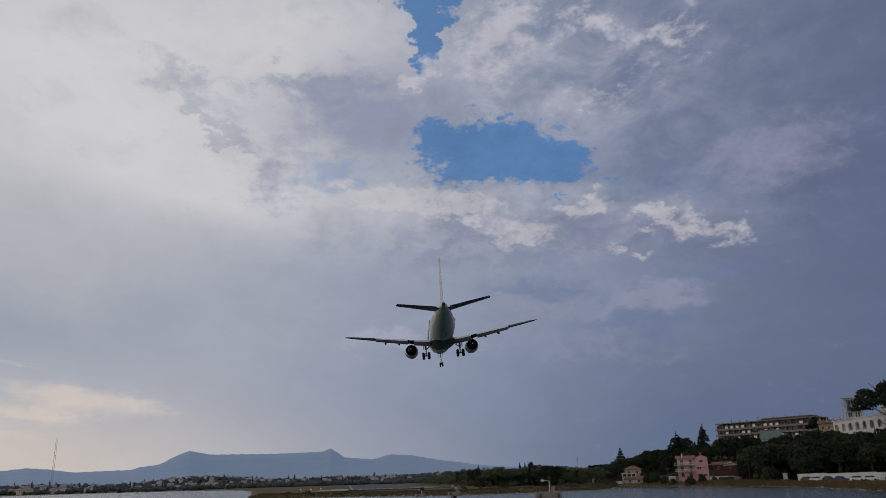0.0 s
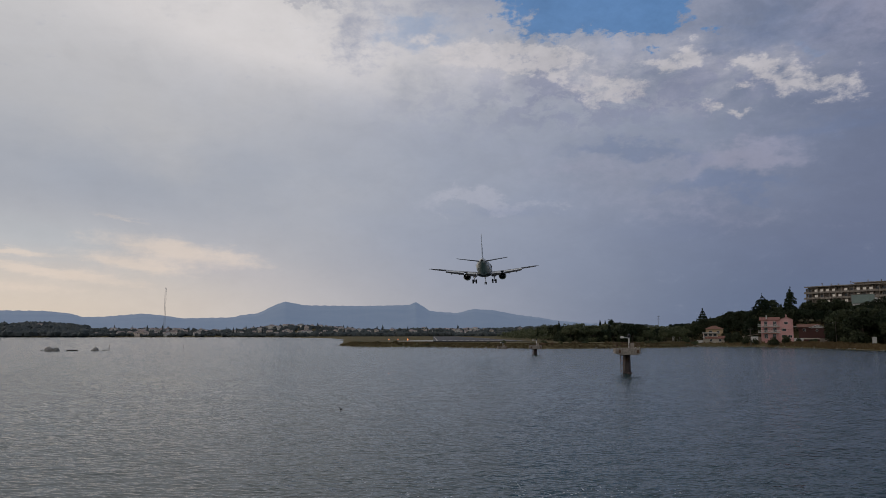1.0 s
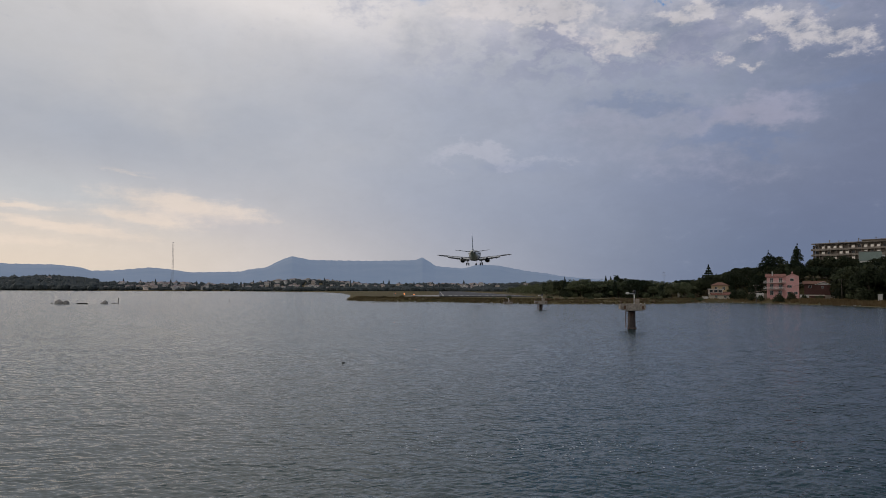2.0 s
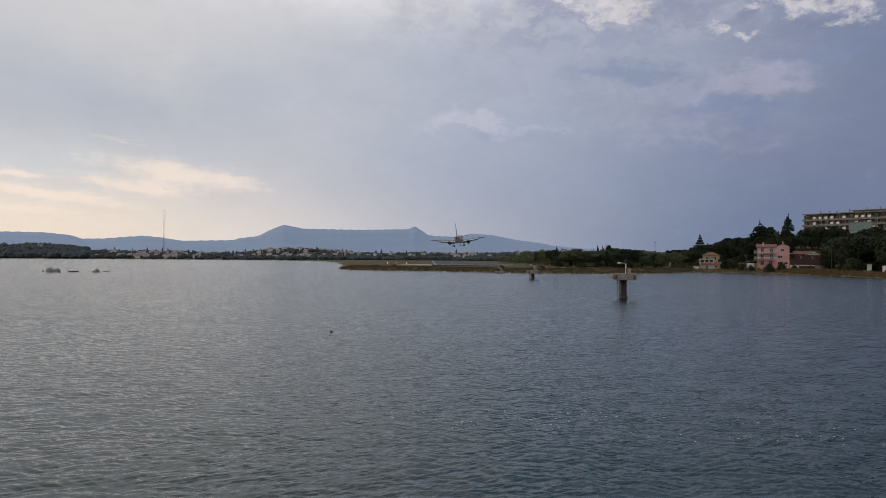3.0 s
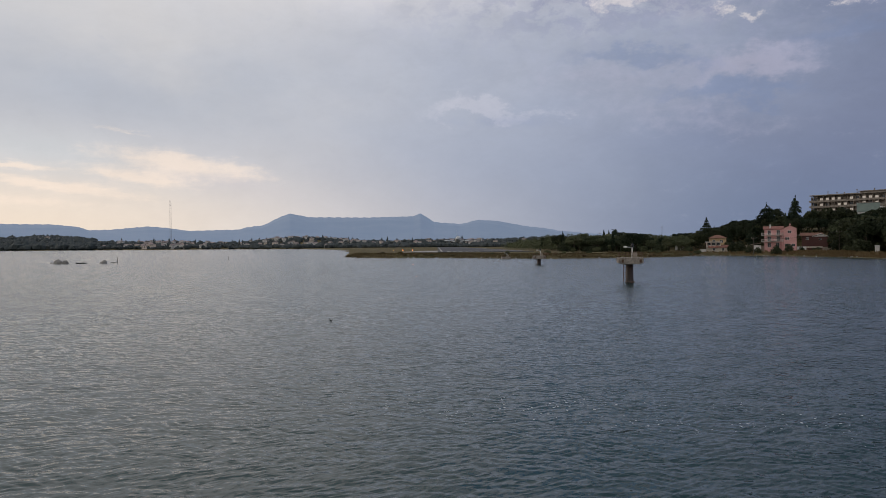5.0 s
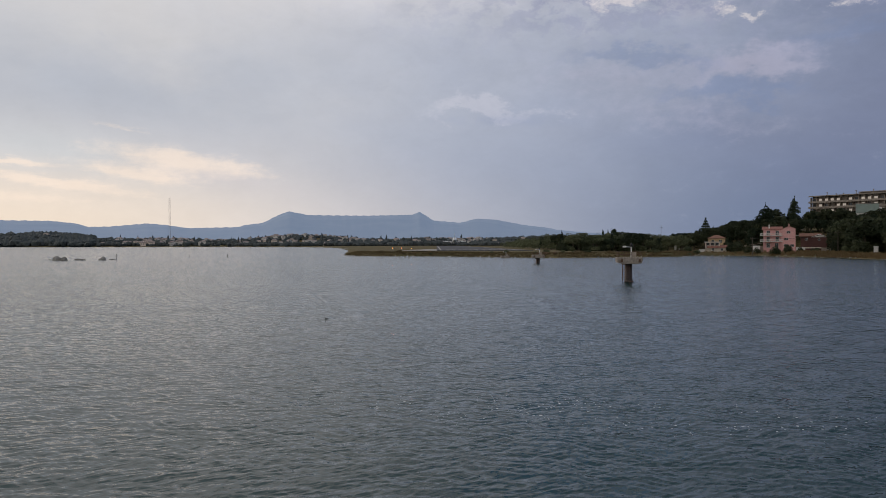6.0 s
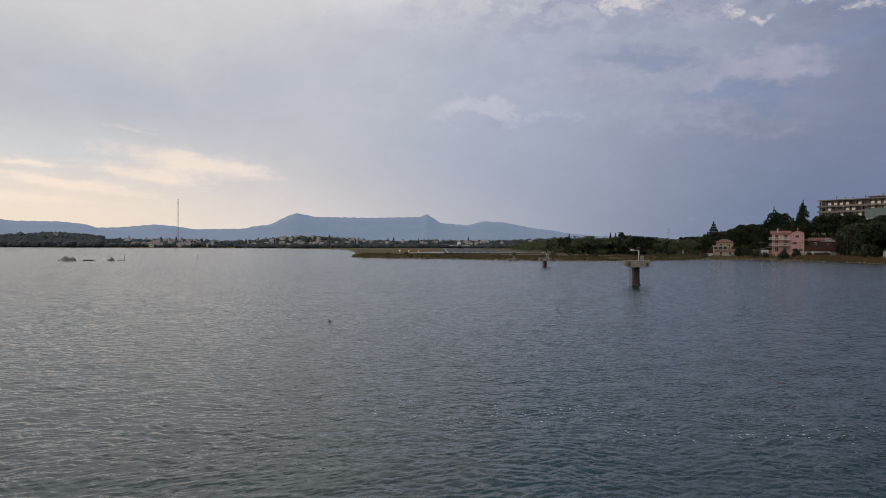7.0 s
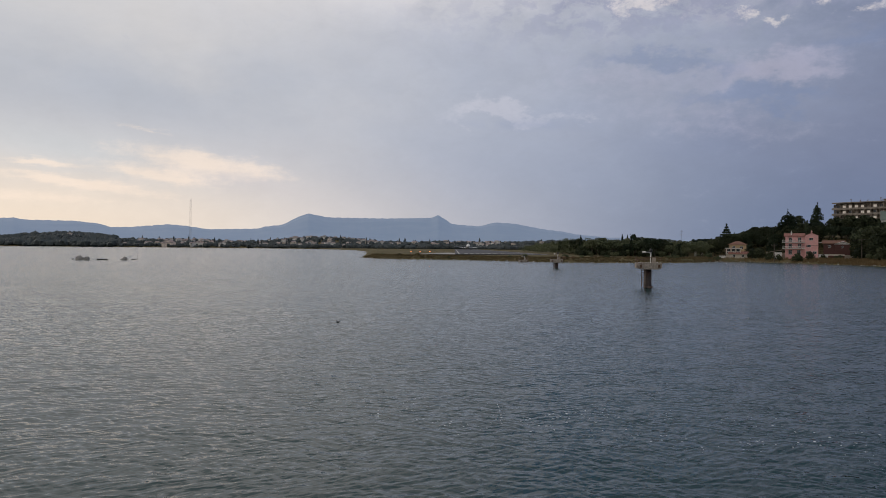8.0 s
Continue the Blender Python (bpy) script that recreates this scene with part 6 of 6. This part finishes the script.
def make_car(paint, label):
    c = thing("car", pose(0, 0, -200), label, "car", "cars parked along the road wall")
    body = [(-2.1, 0.35), (-2.15, 0.75), (-1.95, 0.95), (1.2, 0.92), (2.0, 0.78), (2.12, 0.5), (2.08, 0.32)]
    cabin = [(-1.75, 0.93), (-1.35, 1.42), (0.2, 1.46), (0.95, 0.93)]

    def skin(prof, w0, w1):
        bm = bmesh.new()
        zmin, zmax = min(p[1] for p in prof), max(p[1] for p in prof)
        sides = []
        for s in (-1, 1):
            sides.append([bm.verts.new((x, s * (w0 + (w1 - w0) * (z - zmin) / (zmax - zmin)), z)) for x, z in prof])
        bm.faces.new(sides[0])
        bm.faces.new(sides[1][::-1])
        for i in range(len(prof)):
            j = (i + 1) % len(prof)
            bm.faces.new((sides[0][i], sides[1][i], sides[1][j], sides[0][j]))
        bmesh.ops.bevel(bm, geom=bm.edges[:], offset=0.05, segments=2, affect="EDGES")
        return bm

    b = part("body", skin(body, 0.86, 0.84), paint, c)
    part("cabin", skin(cabin, 0.80, 0.62), GLASS, c)
    part("roof", box(-1.3, 0.15, -0.62, 0.62, 1.43, 1.50, 0.03), paint, c)
    for x in (-1.3, 1.3):
        for s in (-1, 1):
            w = part("wheel", wheel_mesh(0.32, 0.2), RUBBER, c)
            w.matrix_basis = pose(x, s * 0.78, 0.32, 0, 0, 90)
    for s in (-0.6, 0.6):
        part("headlight", box(2.02, 2.12, s - 0.16, s + 0.16, 0.58, 0.74, 0.02), WHITEWASH, b)
        part("tail_light", box(-2.17, -2.08, s - 0.14, s + 0.14, 0.66, 0.84, 0.02), CAR_RED, b)
    return c


def park_cars():
    kinds = [make_car(CAR_WHITE, "white hatchback parked by the wall"), make_car(CAR_BLUE, "blue car parked by the wall"), make_car(CAR_DARK, "dark saloon parked by the wall"), make_car(CAR_RED, "maroon car parked by the wall")]
    for az, d, k, turn in ((33.2, 279, 3, 62), (33.75, 275, 0, 58), (34.5, 272, 2, 60), (35.2, 268, 1, 57), (36.2, 266, 0, 60), (36.95, 262, 0, 58), (38.2, 258, 2, 60)):
        x, y = polar(az, d)
        copy_thing(kinds[k], pose(x, y, ground_at(x, y) - 0.02, 0, 0, -turn))
    for p in kinds:
        for o in [*p.children_recursive, p]:
            bpy.data.objects.remove(o)


def utility_poles():
    tops = []
    for az, d, h in ((29.6, 318, 8.5), (35.0, 300, 9.0), (40.5, 285, 9.0), (24.2, 330, 8.0)):
        x, y = polar(az, d)
        z = ground_at(x, y)
        p = thing("utility_pole", pose(x, y, z, 0, 0, -az), "wooden utility pole with a cross-arm", "pole", "utility poles along the road")
        part("shaft", tube((0, 0, -0.5), (0, 0, h), 0.15, 0.10), TIMBER, p)
        part("cross_arm", box(-1.1, 1.1, -0.08, 0.08, h - 0.7, h - 0.52), TIMBER, p)
        for q in (-0.9, 0, 0.9):
            part("insulator", tube((q, 0, h - 0.52), (q, 0, h - 0.3), 0.05), WHITEWASH, p)
        tops.append(Vector((x, y, z + h - 0.4)))
    order = [tops[3], tops[0], tops[1], tops[2]]
    for a, b in zip(order, order[1:]):
        bm = bmesh.new()
        pts = [a.lerp(b, i / 12) - Vector((0, 0, 1.3 * (1 - (2 * i / 12 - 1) ** 2))) for i in range(13)]
        side = Vector((b.y - a.y, a.x - b.x, 0)).normalized() * 0.045
        up = Vector((0, 0, 0.045))
        rings = [[bm.verts.new(p + o) for o in (side, up, -side, -up)] for p in pts]
        for r, q in zip(rings, rings[1:]):
            for i in range(4):
                bm.faces.new((r[i], r[(i + 1) % 4], q[(i + 1) % 4], q[i]))
        tagged(part("power_cable", bm, RUBBER), "black power cable sagging between poles", "cable")
    # two far pylons and masts above the flat wood
    for az, d, h in ((13.35, 520, 8.6), (17.9, 520, 11.0)):
        x, y = polar(az, d)
        z = ground_at(x, y)
        p = thing("antenna_mast", pose(x, y, z, 0, 0, 20), "thin steel antenna mast behind the wood", "mast")
        part("shaft", tube((0, 0, 0), (0, 0, h + 3), 0.14, 0.08, 6), GALVANISED, p)
        for q in range(3):
            part("antenna_bar", tube((-1.2, 0, h + q), (1.2, 0, h + q), 0.06, sides=4), GALVANISED, p)


pink_house()
brown_house()
yellow_houses()
hotel()
terraces()
road_wall()
park_cars()
utility_poles()


# ---------------------------------------------------------------- small things on the water
def water_things():
    def mound(x, y, rx, ry, h, seed, label):
        bm = bmesh.new()
        bmesh.ops.create_icosphere(bm, subdivisions=3, radius=1.0)
        for v in bm.verts:
            n = noise.noise(v.co * 1.6 + Vector((seed, 0, 0)))
            v.co *= 1 + 0.22 * n
            v.co = Vector((v.co.x * rx, v.co.y * ry, v.co.z * h))
        o = part("rock", bm, ROCK)
        o.location = (x, y, 0.05)
        tagged(o, label, "rock", "rocks off the far bank")

    mound(-117.5, 238.5, 1.45, 1.2, 1.35, 1.0, "rounded grey rock standing out of the shallow water")
    mound(-115.3, 238.5, 1.0, 1.0, 1.15, 5.0, "smaller grey rock against a larger one")
    mound(-105.0, 243.5, 0.85, 0.9, 1.2, 9.0, "rounded grey rock standing out of the shallow water")
    mound(-106.0, 243.8, 0.7, 0.7, 0.55, 12.0, "low dark rock beside a taller one")
    mound(-123.0, 245.0, 0.45, 0.45, 0.35, 15.0, "small dark stone at the water's surface")
    mound(-104.8, 250.0, 1.0, 0.4, 0.22, 18.0, "flat dark stone at the water's surface")
    r = thing("floating_raft", pose(-112.0, 242.5, 0.05, 0, 0, 6), "low dark floating raft with short posts", "raft")
    for i in range(5):
        part("plank", box(-1.5 + i * 0.6, -0.93 + i * 0.6, -0.7, 0.7, 0.12, 0.24, 0.02), TIMBER, r)
    for s in (-0.6, 0.6):
        part("float", tube((-1.5, s, 0.0), (1.5, s, 0.0), 0.16), RUBBER, r)
    for x in (-1.4, -0.5, 0.5, 1.4):
        part("raft_post", tube((x, -0.6, 0.1), (x, -0.6, 0.5), 0.06, sides=6), TIMBER, r)
    for x, y, h in ((-103.9, 251.0, 1.75), (-92.2, 291.5, 1.15), (-90.6, 298.0, 0.95), (-80.8, 304.0, 1.2)):
        s = thing("mooring_stake", pose(x, y, 0), "thin dark mooring stake in the shallow water", "stake", "mooring stakes")
        part("shaft", tube((0, 0, -1.5), (0.05, 0, h), 0.09, 0.07, 7), TIMBER, s)
        part("stake_cap", tube((0.05, 0, h), (0.06, 0, h + 0.08), 0.085, 0.04, 7), RUBBER, s)
    # a waterbird resting on the lagoon
    b = thing("waterbird", pose(-6.9, 49.5, 0.0, 0, 0, 70), "small dark waterbird floating on the lagoon", "bird")
    part("body", lathe([(-0.26, 0.01, 0.01, 0.14), (-0.18, 0.06, 0.05, 0.10), (0.0, 0.10, 0.09, 0.06), (0.14, 0.08, 0.07, 0.07), (0.2, 0.03, 0.03, 0.1)], sides=12), SOOT, b, smooth=True)
    part("neck", tube((0, 0.15, 0.09), (0, 0.2, 0.27), 0.035, 0.03), SOOT, b)
    h = part("head", lathe([(0.14, 0.01, 0.01, 0.29), (0.19, 0.045, 0.04, 0.29), (0.25, 0.03, 0.03, 0.285)], sides=10), SOOT, b, smooth=True)
    part("beak", tube((0, 0.24, 0.285), (0, 0.33, 0.275), 0.018, 0.004, 6), OCHRE, h)
    shrink(b, 0.5)
    return b


BIRD = water_things()


# ---------------------------------------------------------------- what moves
def motions():
    # seconds, x, y, z of the airliner's middle, nose-up, bank to the left, heading
    flight = [(0.0, 15.9, 112, 26.95, 2.5, 4.2, -6.5), (0.5, 16.5, 154.5, 24.9, 2.5, 3.6, -6.5), (1.0, 16.9, 197, 22.8, 2.5, 1.4, -6.6), (1.5, 17.6, 239.5, 20.55, 2.5, -0.4, -6.6),
              (2.2, 18.6, 305, 18.0, 2.6, 1.5, -6.5), (3.0, 19.9, 379, 15.6, 2.8, 4.2, -6.5), (3.5, 21.0, 420, 13.9, 3.0, 2.9, -6.0), (4.0, 21.9, 463, 12.3, 3.1, 1.8, -5.5), (4.5, 22.8, 504, 10.8, 3.3, 1.0, -5.0),
              (6.0, 25.2, 622, 8.4, 4.0, 0.2, -3.0), (6.5, 25.5, 661, 7.8, 4.2, 0.0, -2.5), (7.0, 25.8, 698, 7.3, 4.4, 0.0, -2.0), (7.5, 26.1, 735, 6.9, 4.6, 0.0, -1.6), (8.0, 26.3, 771, 6.6, 4.6, 0.0, -1.4)]
    walk(AIRLINER, [(t, pose(x, y, z, up, -bank, head)) for t, x, y, z, up, bank, head in flight])
    # the chop drifts slowly with the wind
    walk(WATER_SHEET, [(0.0, pose(0, 0, 0)), (4.0, pose(-0.85, -1.25, 0)), (8.0, pose(-1.7, -2.5, 0))])
    # the bird is carried along with it
    walk(BIRD, [(0.0, pose(-5.1, 51.1, 0, 0, 0, 70)), (4.5, pose(-6.3, 49.9, 0, 0, 0, 74)), (8.0, pose(-6.9, 48.7, 0, 0, 0, 78))])


motions()
